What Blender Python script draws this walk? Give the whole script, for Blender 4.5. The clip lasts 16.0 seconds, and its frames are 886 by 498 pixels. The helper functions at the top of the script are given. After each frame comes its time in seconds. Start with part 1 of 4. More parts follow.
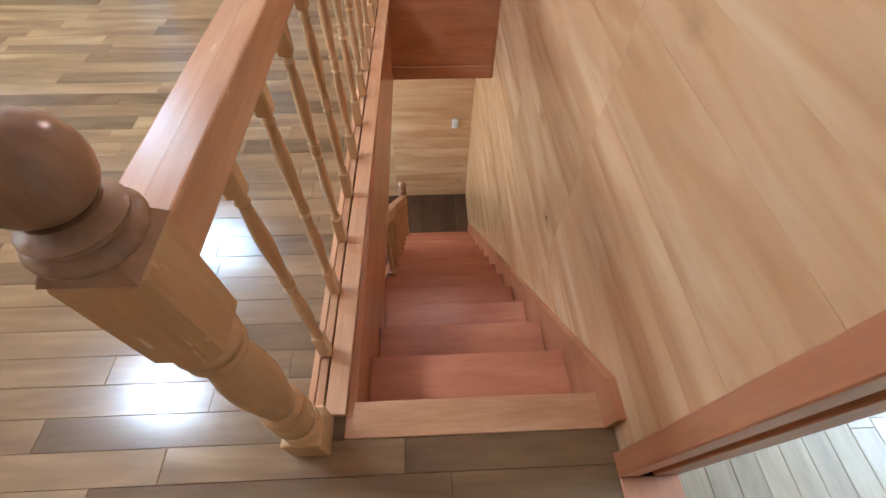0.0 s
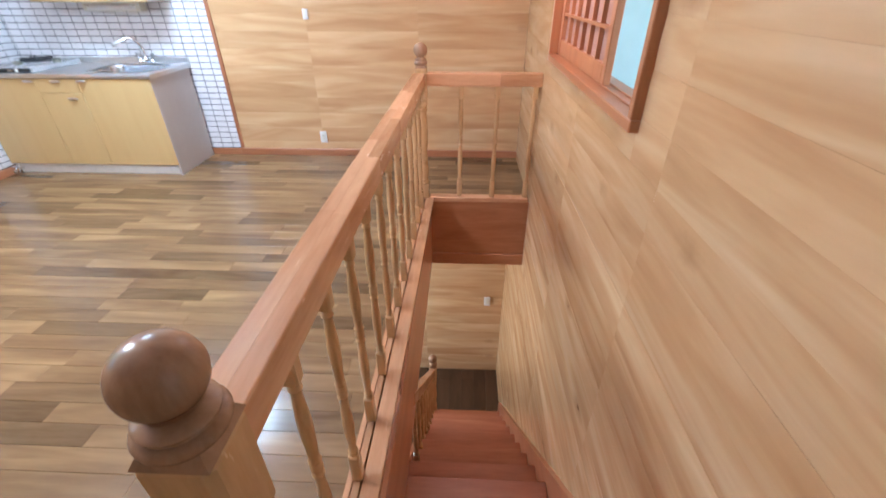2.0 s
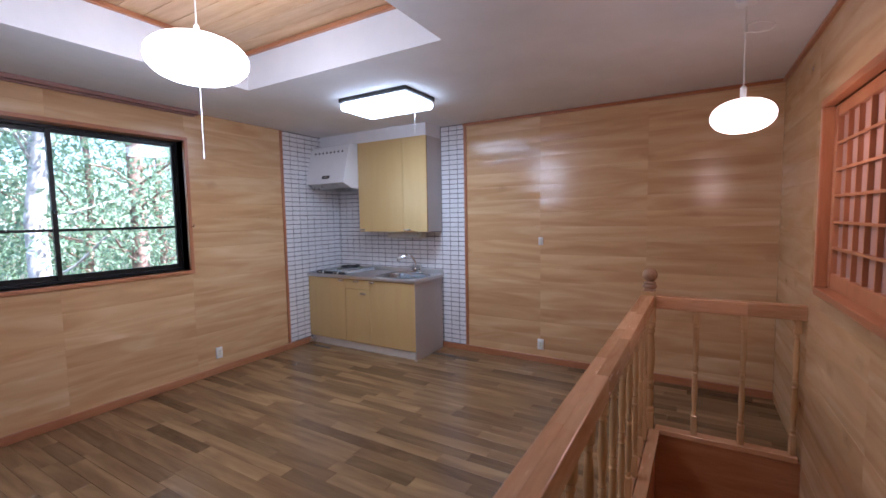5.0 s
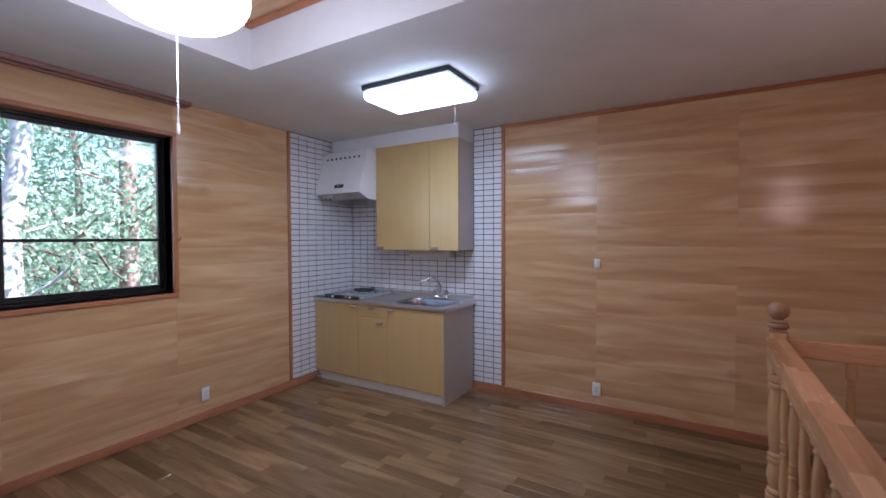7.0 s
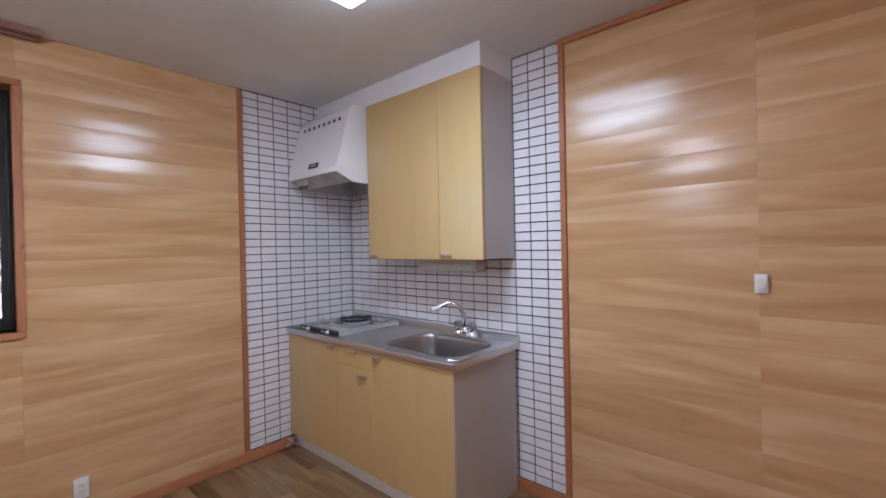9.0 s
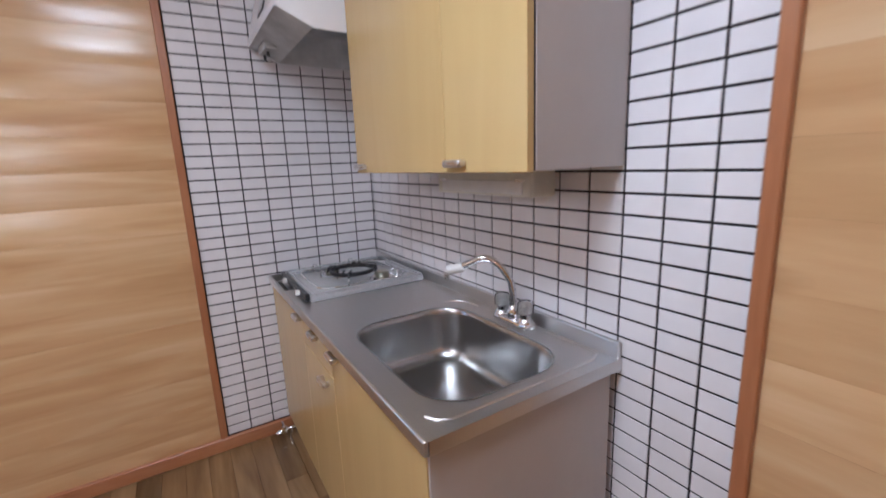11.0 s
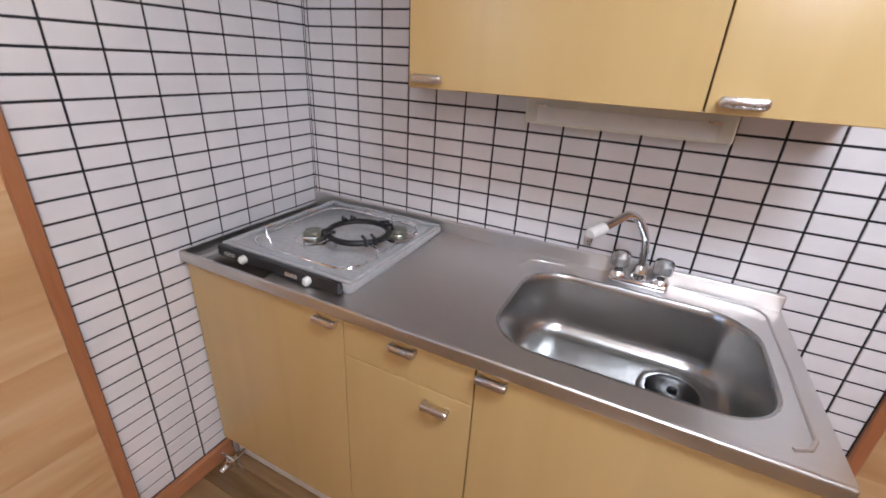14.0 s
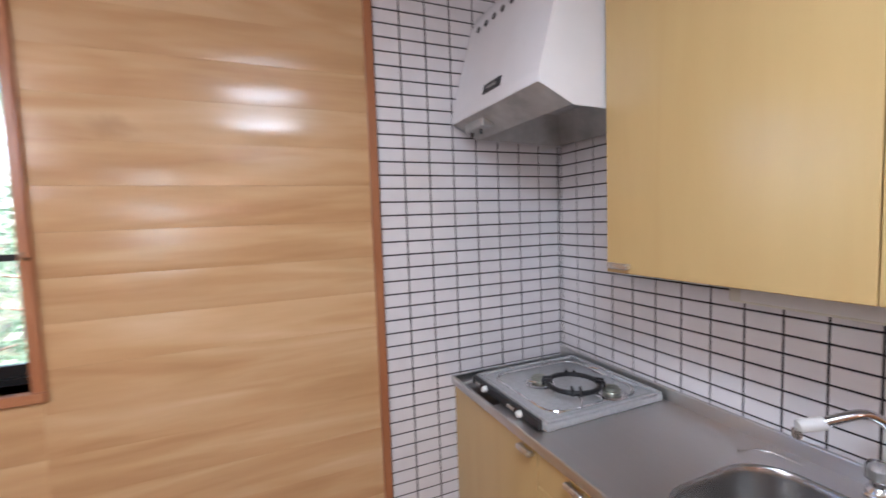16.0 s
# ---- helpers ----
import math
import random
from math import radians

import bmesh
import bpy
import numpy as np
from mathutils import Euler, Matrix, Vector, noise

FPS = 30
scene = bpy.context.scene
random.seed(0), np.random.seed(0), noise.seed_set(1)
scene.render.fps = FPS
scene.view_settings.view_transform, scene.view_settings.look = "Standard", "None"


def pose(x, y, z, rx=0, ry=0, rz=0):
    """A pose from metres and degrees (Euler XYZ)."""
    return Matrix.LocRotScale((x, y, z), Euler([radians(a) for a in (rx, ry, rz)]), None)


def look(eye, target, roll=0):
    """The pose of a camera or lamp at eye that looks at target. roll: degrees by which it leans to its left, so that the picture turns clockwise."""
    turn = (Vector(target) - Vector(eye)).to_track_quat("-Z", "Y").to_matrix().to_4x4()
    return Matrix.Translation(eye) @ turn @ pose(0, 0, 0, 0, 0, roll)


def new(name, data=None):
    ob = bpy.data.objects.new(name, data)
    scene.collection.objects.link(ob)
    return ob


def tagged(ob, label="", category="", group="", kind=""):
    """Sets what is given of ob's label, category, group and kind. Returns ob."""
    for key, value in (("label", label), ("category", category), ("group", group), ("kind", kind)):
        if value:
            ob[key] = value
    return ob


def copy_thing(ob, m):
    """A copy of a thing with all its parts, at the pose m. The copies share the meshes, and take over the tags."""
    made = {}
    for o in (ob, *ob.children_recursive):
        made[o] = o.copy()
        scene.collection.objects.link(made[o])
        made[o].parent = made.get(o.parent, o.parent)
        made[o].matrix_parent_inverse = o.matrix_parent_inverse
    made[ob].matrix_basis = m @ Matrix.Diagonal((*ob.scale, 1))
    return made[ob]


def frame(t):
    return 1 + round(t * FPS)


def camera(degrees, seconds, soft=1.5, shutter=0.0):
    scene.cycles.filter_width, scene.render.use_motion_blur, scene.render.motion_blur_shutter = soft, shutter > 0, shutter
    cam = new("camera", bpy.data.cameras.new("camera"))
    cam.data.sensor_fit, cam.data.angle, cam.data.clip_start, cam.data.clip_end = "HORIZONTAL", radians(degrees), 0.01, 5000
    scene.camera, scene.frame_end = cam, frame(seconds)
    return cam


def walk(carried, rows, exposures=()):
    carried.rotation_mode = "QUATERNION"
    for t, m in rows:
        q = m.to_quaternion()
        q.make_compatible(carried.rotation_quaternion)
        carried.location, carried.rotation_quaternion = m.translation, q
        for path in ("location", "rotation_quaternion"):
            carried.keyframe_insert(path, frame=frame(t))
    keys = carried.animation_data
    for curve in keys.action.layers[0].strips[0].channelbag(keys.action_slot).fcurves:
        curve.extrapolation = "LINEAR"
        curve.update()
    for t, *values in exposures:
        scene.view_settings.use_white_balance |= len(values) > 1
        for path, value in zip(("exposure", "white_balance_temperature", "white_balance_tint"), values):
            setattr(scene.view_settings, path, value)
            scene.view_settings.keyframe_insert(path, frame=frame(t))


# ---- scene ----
cam = camera(92.7, 16.0, 1.6, 0.4)
PATH = [
    (0, (0.532, 0.296, 1.263), (0.604, 1.448, -0.37), 1.3),
    (0.5, (0.529, 0.291, 1.283), (0.604, 1.522, -0.292), 1.6),
    (1, (0.527, 0.281, 1.315), (0.583, 1.653, -0.14), 1.3),
    (1.5, (0.526, 0.269, 1.35), (0.534, 1.833, 0.103), 0.6),
    (2, (0.528, 0.257, 1.377), (0.455, 1.949, 0.313), -0.1),
    (2.5, (0.528, 0.249, 1.394), (0.365, 2.061, 0.563), -0.7),
    (3, (0.527, 0.212, 1.422), (0.196, 2.12, 0.923), -0.9),
    (3.5, (0.525, 0.177, 1.446), (-0.005, 2.074, 1.098), -1.2),
    (4, (0.545, 0.173, 1.415), (-0.203, 2.015, 1.194), -1.1),
    (4.5, (0.539, 0.162, 1.421), (-0.455, 1.888, 1.234), -1.3),
    (7, (-0.095, 0.605, 1.377), (-1.112, 2.326, 1.325), -0.2),
    (7.5, (-0.185, 0.986, 1.343), (-1.24, 2.685, 1.286), -0.5),
    (8, (-0.309, 1.337, 1.349), (-1.47, 2.966, 1.336), -0.6),
    (10.5, (-1.038, 3.022, 1.31), (-2.619, 4.228, 1.099), -2.0),
    (11, (-1.211, 3.211, 1.293), (-2.88, 4.238, 0.892), -2.4),
    (11.5, (-1.369, 3.376, 1.261), (-3.044, 4.272, 0.635), -1.5),
    (12, (-1.552, 3.361, 1.261), (-3.116, 4.358, 0.513), 0.5),
    (12.5, (-1.76, 3.254, 1.285), (-3.109, 4.456, 0.427), 1.4),
    (13, (-1.924, 3.197, 1.276), (-3.086, 4.534, 0.347), 2.6),
    (13.5, (-2.078, 3.054, 1.296), (-2.983, 4.599, 0.405), 2.8),
    (14, (-2.172, 2.883, 1.328), (-2.959, 4.531, 0.513), 3.3),
    (14.5, (-2.149, 2.829, 1.364), (-2.994, 4.538, 0.76), 1.8),
    (15, (-2.103, 2.802, 1.415), (-3.083, 4.509, 1.059), -0.2),
    (15.5, (-1.963, 2.827, 1.431), (-3.457, 4.141, 1.234), -1.9),
    (16, (-1.757, 2.841, 1.439), (-3.59, 3.63, 1.299), -2.0),
]
EXPOSURES = [(0, 3.55, 4950, 2), (1.5, 3.55, 4950, 3), (2.5, 3.4, 5000, 6), (3.0, 2.9, 5050, 9), (3.5, 2.62, 5150, 12), (4.5, 2.17, 5250, 17), (7, 1.72, 5150, 17), (8, 1.93, 5380, 17), (10.5, 2.24, 5700, 17), (11.5, 2.33, 5900, 17), (12.5, 2.47, 6080, 17), (14.5, 2.58, 6150, 17), (16, 2.48, 5850, 16)]
walk(cam, [(t, look(eye, target, roll)) for t, eye, target, roll in PATH], EXPOSURES)

# ---- plan, in metres ----
WEST, EAST, NORTH, SOUTH, CEIL = -3.295, 1.044, 4.08, -1.7, 2.36
LOW = -2.86                     # floor of the storey below
WELL_X, WELL_Y0, WELL_Y1 = 0.315, 0.64, 3.125   # stairwell

# ---- world, sun and large lights ----
world = bpy.data.worlds.new("sky")
scene.world = world
world.use_nodes = True
wn = world.node_tree
sky = wn.nodes.new("ShaderNodeTexSky")
sky.sky_type, sky.sun_disc = "NISHITA", False
sky.sun_elevation, sky.sun_rotation = radians(50), radians(60)
wn.nodes["Background"].inputs["Strength"].default_value = 0.15
wn.links.new(sky.outputs[0], wn.nodes["Background"].inputs["Color"])
sun = new("sun", bpy.data.lights.new("sun", "SUN"))
sun.data.energy, sun.data.angle, sun.data.color = 5.0, radians(0.5), (1, 0.95, 0.86)
sun.matrix_world = look((12, 12, 27), (-9, 2, -1))


def area_lamp(name, m, sx, sy, watts, colour):
    d = bpy.data.lights.new(name, "AREA")
    d.shape, d.size, d.size_y, d.energy, d.color = "RECTANGLE", sx, sy, watts, colour
    ob = new(name, d)
    ob.matrix_world = m
    return ob


def point_lamp(name, at, radius, watts, colour):
    d = bpy.data.lights.new(name, "POINT")
    d.shadow_soft_size, d.energy, d.color = radius, watts, colour
    ob = new(name, d)
    ob.location = at
    return ob


WARM, COOL = (1.0, 0.64, 0.48), (0.80, 0.92, 1.0)
point_lamp("stair_pendant_light", (0.667, 2.5, 1.69), 0.1, 1.85, WARM)
point_lamp("room_pendant_light", (-1.5, 1.34, 1.93), 0.18, 6.0, (0.97, 0.95, 0.97))
area_lamp("kitchen_ceiling_light", look((-1.62, 2.905, 2.235), (-1.62, 2.905, 0)), 0.56, 0.34, 3.5, COOL)
# added area lamp for the next room's daylight, set in an unseen, assumed opening
area_lamp("east_room_window_daylight", look((4.05, 1.2, 1.5), (1, 1.2, 1.4)), 1.6, 1.2, 13, (0.9, 1.0, 1.0))
# added lamp, no source known there: brightens the hall below
area_lamp("lower_hall_daylight", look((-1.58, 3.2, -1.5), (1, 3.3, -1.7)), 0.9, 1.2, 5, (1.0, 0.9, 0.8))


# ---- materials ----
class Nodes:
    def __init__(self, name):
        self.mat = bpy.data.materials.new(name)
        self.mat.use_nodes = True
        self.tree = self.mat.node_tree
        self.bsdf = self.tree.nodes["Principled BSDF"]

    def node(self, kind, **values):
        n = self.tree.nodes.new(kind)
        for key, value in values.items():
            if key in ("operation", "blend_type", "data_type", "wave_type", "bands_direction"):
                if key == "operation":
                    n.operation = value
                elif key == "blend_type":
                    n.blend_type = value
                elif key == "data_type":
                    n.data_type = value
                elif key == "wave_type":
                    n.wave_type = value
                else:
                    n.bands_direction = value
            else:
                n.inputs[key.replace("_", " ")].default_value = value
        return n

    def link(self, a, b):
        self.tree.links.new(a, b)

    def place(self, stretch):
        """World position, shifted by chance for each piece, stretched along the grain."""
        g = self.node("ShaderNodeNewGeometry")
        r = self.node("ShaderNodeObjectInfo")
        isl = self.node("ShaderNodeMath", operation="ADD")
        self.link(r.outputs["Random"], isl.inputs[0])
        self.link(g.outputs["Random Per Island"], isl.inputs[1])
        sh = self.node("ShaderNodeVectorMath", operation="SCALE")
        sh.inputs[0].default_value = (37.0, 53.0, 71.0)
        self.link(isl.outputs[0], sh.inputs["Scale"])
        add = self.node("ShaderNodeVectorMath", operation="ADD")
        self.link(g.outputs["Position"], add.inputs[0])
        self.link(sh.outputs[0], add.inputs[1])
        mul = self.node("ShaderNodeVectorMath", operation="MULTIPLY")
        self.link(add.outputs[0], mul.inputs[0])
        mul.inputs[1].default_value = stretch
        return mul.outputs[0], isl.outputs[0]

    def ramp(self, fac, stops):
        n = self.node("ShaderNodeValToRGB")
        els = n.color_ramp.elements
        while len(els) < len(stops):
            els.new(0.5)
        for e, (p, c) in zip(els, stops):
            e.position, e.color = p, (*c, 1)
        self.link(fac, n.inputs[0])
        return n.outputs[0]

    def mix(self, fac, a, b, blend="MIX"):
        n = self.node("ShaderNodeMix", data_type="RGBA", blend_type=blend)
        for sock, v in ((n.inputs["Factor"], fac), (n.inputs[6], a), (n.inputs[7], b)):
            if hasattr(v, "is_linked"):
                self.link(v, sock)
            elif isinstance(v, tuple):
                sock.default_value = (*v, 1)
            else:
                sock.default_value = v
        return n.outputs[2]

    def noise(self, vec, scale, detail=3.0, rough=0.55, distortion=0.0):
        n = self.node("ShaderNodeTexNoise", Scale=scale, Detail=detail, Roughness=rough, Distortion=distortion)
        if vec is not None:
            self.link(vec, n.inputs["Vector"])
        return n.outputs["Fac"]

    def bump(self, height, strength, dist=0.002, under=None):
        n = self.node("ShaderNodeBump", Strength=strength, Distance=dist)
        self.link(height, n.inputs["Height"])
        if under is not None:
            self.link(under, n.inputs["Normal"])
        self.link(n.outputs[0], self.bsdf.inputs["Normal"])
        return n.outputs[0]

    def set(self, **values):
        for key, v in values.items():
            sock = self.bsdf.inputs[key.replace("_", " ")]
            if hasattr(v, "is_linked"):
                self.link(v, sock)
            else:
                sock.default_value = (*v, 1) if isinstance(v, tuple) else v
        return self


AXES = {"x": (1.0, 8.0, 8.0), "y": (8.0, 1.0, 8.0), "z": (8.0, 8.0, 1.0)}


def wood(name, dark, mid, light, axis, rough=0.3, spread=0.35, knots=False, wavy=0.25, grain=0.5):
    """Varnished timber: streaked grain, a tint of its own for each board, slow waves in the gloss."""
    m = Nodes(name)
    vec, rnd = m.place(AXES[axis])
    streak = m.noise(vec, 1.1, 2.5, 0.5, 0.9)
    fine = m.noise(vec, 9.0, 3, 0.6)
    col = m.ramp(streak, [(0.26, dark), (0.5, mid), (0.74, light)])
    fr = m.node("ShaderNodeMath", operation="FRACT")
    k7 = m.node("ShaderNodeMath", operation="MULTIPLY")
    k7.inputs[1].default_value = 7.31
    m.link(rnd, k7.inputs[0])
    m.link(k7.outputs[0], fr.inputs[0])
    lo, hi = 1 - spread, 1 + spread * 0.25
    tint = m.ramp(fr.outputs[0], [(0.0, (lo, lo * 0.97, lo * 0.93)), (0.5, (0.93, 0.92, 0.91)), (1.0, (min(hi, 1), min(hi, 1), min(hi, 1)))])
    col = m.mix(1.0, col, tint, "MULTIPLY")
    col = m.mix(grain * 0.4, col, m.ramp(fine, [(0.3, tuple(0.75 * v for v in dark)), (0.65, light)]), "MIX")
    if knots:
        g = m.node("ShaderNodeNewGeometry")
        vo = m.node("ShaderNodeTexVoronoi", Scale=3.1)
        sq = m.node("ShaderNodeVectorMath", operation="MULTIPLY")
        m.link(g.outputs["Position"], sq.inputs[0])
        sq.inputs[1].default_value = tuple(0.55 if v == 1.0 else 1.0 for v in AXES[axis])
        warp = m.node("ShaderNodeTexNoise", Scale=22.0, Detail=2.0)
        m.link(g.outputs["Position"], warp.inputs["Vector"])
        off = m.node("ShaderNodeVectorMath", operation="SCALE")
        m.link(warp.outputs["Color"], off.inputs[0])
        off.inputs["Scale"].default_value = 0.035
        bent = m.node("ShaderNodeVectorMath", operation="ADD")
        m.link(sq.outputs[0], bent.inputs[0])
        m.link(off.outputs[0], bent.inputs[1])
        m.link(bent.outputs[0], vo.inputs["Vector"])
        spot = m.ramp(vo.outputs["Distance"], [(0.012, (0.8, 0.8, 0.8)), (0.04, (0, 0, 0))])
        ring = m.ramp(vo.outputs["Distance"], [(0.03, (0.5, 0.5, 0.5)), (0.14, (0, 0, 0))])
        col = m.mix(ring, col, tuple(0.62 * v for v in dark))
        col = m.mix(spot, col, (0.10, 0.045, 0.02))
    m.set(Base_Color=col, Roughness=m.ramp(fine, [(0.3, (rough * 0.93,) * 3), (0.7, (rough * 1.1,) * 3)]))
    slow = m.noise(vec, 0.7, 1, 0.5)
    first = m.bump(slow, wavy, 0.02)
    m.bump(fine, 0.02, 0.0006, first)
    return m.mat


def plain(name, colour, rough=0.5, metal=0.0, vary=0.06, scale=6.0, bump=0.05, **more):
    m = Nodes(name)
    g = m.node("ShaderNodeNewGeometry")
    n = m.noise(g.outputs["Position"], scale, 4)
    f = m.noise(g.outputs["Position"], scale * 14, 3)
    a = tuple(max(v * (1 - vary * 2), 0) for v in colour)
    b = tuple(min(v * (1 + vary), 1) for v in colour)
    m.set(Base_Color=m.ramp(n, [(0.3, a), (0.7, b)]), Metallic=metal,
          Roughness=m.ramp(f, [(0.3, (rough * 0.8,) * 3), (0.7, (min(rough * 1.2, 1),) * 3)]), **more)
    if bump:
        m.bump(f, bump, 0.001)
    return m.mat


def glow(name, colour, strength):
    m = Nodes(name)
    g = m.node("ShaderNodeNewGeometry")
    n = m.noise(g.outputs["Position"], 30, 2)
    m.set(Base_Color=(0.8, 0.8, 0.8), Roughness=0.5, Emission_Color=m.ramp(n, [(0.2, tuple(0.96 * c for c in colour)), (0.8, colour)]), Emission_Strength=strength)
    return m.mat


def brushed(name, colour, rough, stretch=(1.2, 60, 60)):
    m = Nodes(name)
    g = m.node("ShaderNodeNewGeometry")
    mul = m.node("ShaderNodeVectorMath", operation="MULTIPLY")
    m.link(g.outputs["Position"], mul.inputs[0])
    mul.inputs[1].default_value = stretch
    big = m.noise(mul.outputs[0], 3, 2)
    m.set(Base_Color=m.ramp(big, [(0.3, tuple(0.97 * c for c in colour)), (0.7, colour)]), Metallic=1.0, Roughness=rough)
    return m.mat


def glass(name, tint=(1, 1, 1), rough=0.0):
    m = Nodes(name)
    m.set(Base_Color=tint, Roughness=rough, Transmission_Weight=1.0, IOR=1.45)
    return m.mat


WALLS = ((0.51, 0.285, 0.128), (0.635, 0.40, 0.198), (0.745, 0.525, 0.305))
wall_wood_x = wood("wall_board_wood_x", *WALLS, "x", 0.205, 0.13, True, 0.5, 0.15)
wall_wood_y = wood("wall_board_wood_y", *WALLS, "y", 0.205, 0.13, True, 0.5, 0.15)
FLOORS = ((0.15, 0.08, 0.036), (0.235, 0.14, 0.064), (0.35, 0.22, 0.105))
floor_wood = wood("floor_plank_wood", *FLOORS, "x", 0.2, 0.54, False, 0.12, 0.25)
floor_wood_y = wood("east_floor_wood", (0.27, 0.175, 0.105), (0.39, 0.27, 0.16), (0.52, 0.38, 0.23), "y", 0.24, 0.5, False, 0.12)
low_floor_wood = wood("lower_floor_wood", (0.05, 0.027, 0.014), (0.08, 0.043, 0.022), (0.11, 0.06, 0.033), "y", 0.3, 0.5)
RED = ((0.34, 0.12, 0.05), (0.44, 0.18, 0.08), (0.51, 0.235, 0.112))
trim_x, trim_y, trim_z = (wood("red_timber_" + a, *RED, a, 0.3, 0.16, False, 0.1) for a in "xyz")
RAIL = ((0.47, 0.22, 0.10), (0.60, 0.32, 0.16), (0.70, 0.42, 0.24))
rail_x, rail_y = (wood("handrail_timber_" + a, *RAIL, a, 0.25, 0.3, False, 0.1) for a in "xy")
post_wood = wood("turned_post_timber", (0.50, 0.30, 0.135), (0.58, 0.36, 0.17), (0.64, 0.42, 0.21), "z", 0.25, 0.12, False, 0.05)
ball_wood = wood("dark_ball_timber", (0.22, 0.12, 0.07), (0.33, 0.19, 0.11), (0.42, 0.26, 0.16), "z", 0.24, 0.1, False, 0.05)
tread_wood = wood("tread_timber", (0.36, 0.12, 0.06), (0.46, 0.17, 0.085), (0.54, 0.23, 0.12), "x", 0.32, 0.16, False, 0.1)
ceil_white = plain("ceiling_paper", (0.76, 0.755, 0.76), 0.8, 0, 0.03, 3, 0.25)
coffer_wood = wood("coffer_boards", *WALLS, "x", 0.35, 0.2)
tile_white = plain("white_glazed_tile", (0.76, 0.74, 0.75), 0.16, 0, 0.03, 9, 0.02)
grout = plain("dark_grout", (0.018, 0.017, 0.02), 0.85, 0, 0.15, 30, 0.3)
door_ply = wood("maple_laminate", (0.582, 0.412, 0.18), (0.60, 0.43, 0.19), (0.618, 0.446, 0.2), "z", 0.22, 0.05, False, 0.05, 0.06)
side_grey = plain("grey_laminate", (0.50, 0.47, 0.45), 0.42, 0, 0.03, 4, 0.05)
edge_dark = plain("dark_door_edge", (0.05, 0.035, 0.025), 0.5)
steel = brushed("brushed_steel", (0.67, 0.655, 0.64), 0.35)
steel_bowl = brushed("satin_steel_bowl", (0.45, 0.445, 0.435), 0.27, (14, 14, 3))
chrome = plain("chrome", (0.80, 0.80, 0.81), 0.09, 1.0, 0.03, 20, 0.0)
satin = plain("satin_nickel", (0.72, 0.69, 0.66), 0.27, 1.0, 0.05, 40, 0.0)
white_paint = plain("white_enamel", (0.80, 0.80, 0.82), 0.2, 0, 0.02, 5, 0.03)
hood_grey = plain("hood_underside", (0.5, 0.5, 0.49), 0.4, 0.3, 0.15, 9, 0.05)
white_plastic = plain("white_plastic", (0.78, 0.77, 0.74), 0.35, 0, 0.03, 20, 0.03)
cream_plastic = plain("cream_plastic", (0.72, 0.70, 0.60), 0.4, 0, 0.04, 20, 0.03)
black_plastic = plain("black_plastic", (0.02, 0.02, 0.022), 0.35, 0, 0.1, 20, 0.05)
black_iron = plain("black_enamelled_iron", (0.018, 0.018, 0.02), 0.45, 0.2, 0.15, 40, 0.2)
stove_grey = plain("speckled_stove_enamel", (0.52, 0.53, 0.54), 0.16, 0.35, 0.05, 60, 0.0)
black_metal = plain("black_anodised_frame", (0.022, 0.02, 0.02), 0.35, 0.5, 0.1, 12, 0.05)
rubber = plain("black_rubber", (0.007, 0.007, 0.008), 0.13, 0, 0.1, 30, 0.02)
burner_brass = plain("tarnished_burner_cap", (0.26, 0.26, 0.21), 0.35, 0.7, 0.12, 30, 0.05)
acrylic = glass("clear_acrylic")
pane_glass = glass("window_glass")
frosted = plain("frosted_shoji_pane", (0.42, 0.25, 0.2), 0.6, 0, 0.03, 12, 0.1)
mint = plain("mint_wallpaper", (0.60, 0.69, 0.65), 0.8, 0, 0.02, 8, 0.2)
plum = plain("plum_curtain_rail_board", (0.30, 0.16, 0.13), 0.4, 0, 0.1, 6, 0.1)
lamp_white = glow("pendant_opal_shade", (1.0, 0.97, 0.95), 3.4)
lamp_pink = glow("stair_opal_shade", (1.0, 0.80, 0.70), 0.75)
lamp_led = glow("led_diffuser", (0.90, 0.97, 1.0), 2.0)
bark = plain("pine_bark", (0.42, 0.27, 0.21), 0.9, 0, 0.35, 9, 0.8)
bark_pale = plain("pale_bark", (0.66, 0.6, 0.56), 0.9, 0, 0.25, 9, 0.6)
earth = plain("forest_floor", (0.10, 0.10, 0.05), 0.95, 0, 0.35, 1.5, 0.8)
plaster = plain("plain_plaster", (0.6, 0.5, 0.4), 0.8, 0, 0.05, 3, 0.2)


def leaf_material(name, a, b):
    m = Nodes(name)
    g = m.node("ShaderNodeNewGeometry")
    m.set(Base_Color=m.ramp(g.outputs["Random Per Island"], [(0.0, a), (1.0, b)]), Roughness=0.5, Transmission_Weight=0.0)
    tr = m.node("ShaderNodeBsdfTranslucent")
    m.link(m.ramp(g.outputs["Random Per Island"], [(0.0, a), (1.0, b)]), tr.inputs[0])
    mx = m.node("ShaderNodeMixShader", Fac=0.45)
    m.link(m.bsdf.outputs[0], mx.inputs[1])
    m.link(tr.outputs[0], mx.inputs[2])
    m.link(mx.outputs[0], m.tree.nodes["Material Output"].inputs[0])
    return m.mat


leaf = leaf_material("broad_leaves", (0.19, 0.29, 0.17), (0.40, 0.52, 0.34))

# ---- mesh helpers ----


def link_mesh(name, me, material, parent=None, label=""):
    ob = new(name, me)
    if material is not None and not me.materials:
        me.materials.append(material)
    if parent is not None:
        ob.parent = parent
    if label:
        ob["label"] = label
    return ob


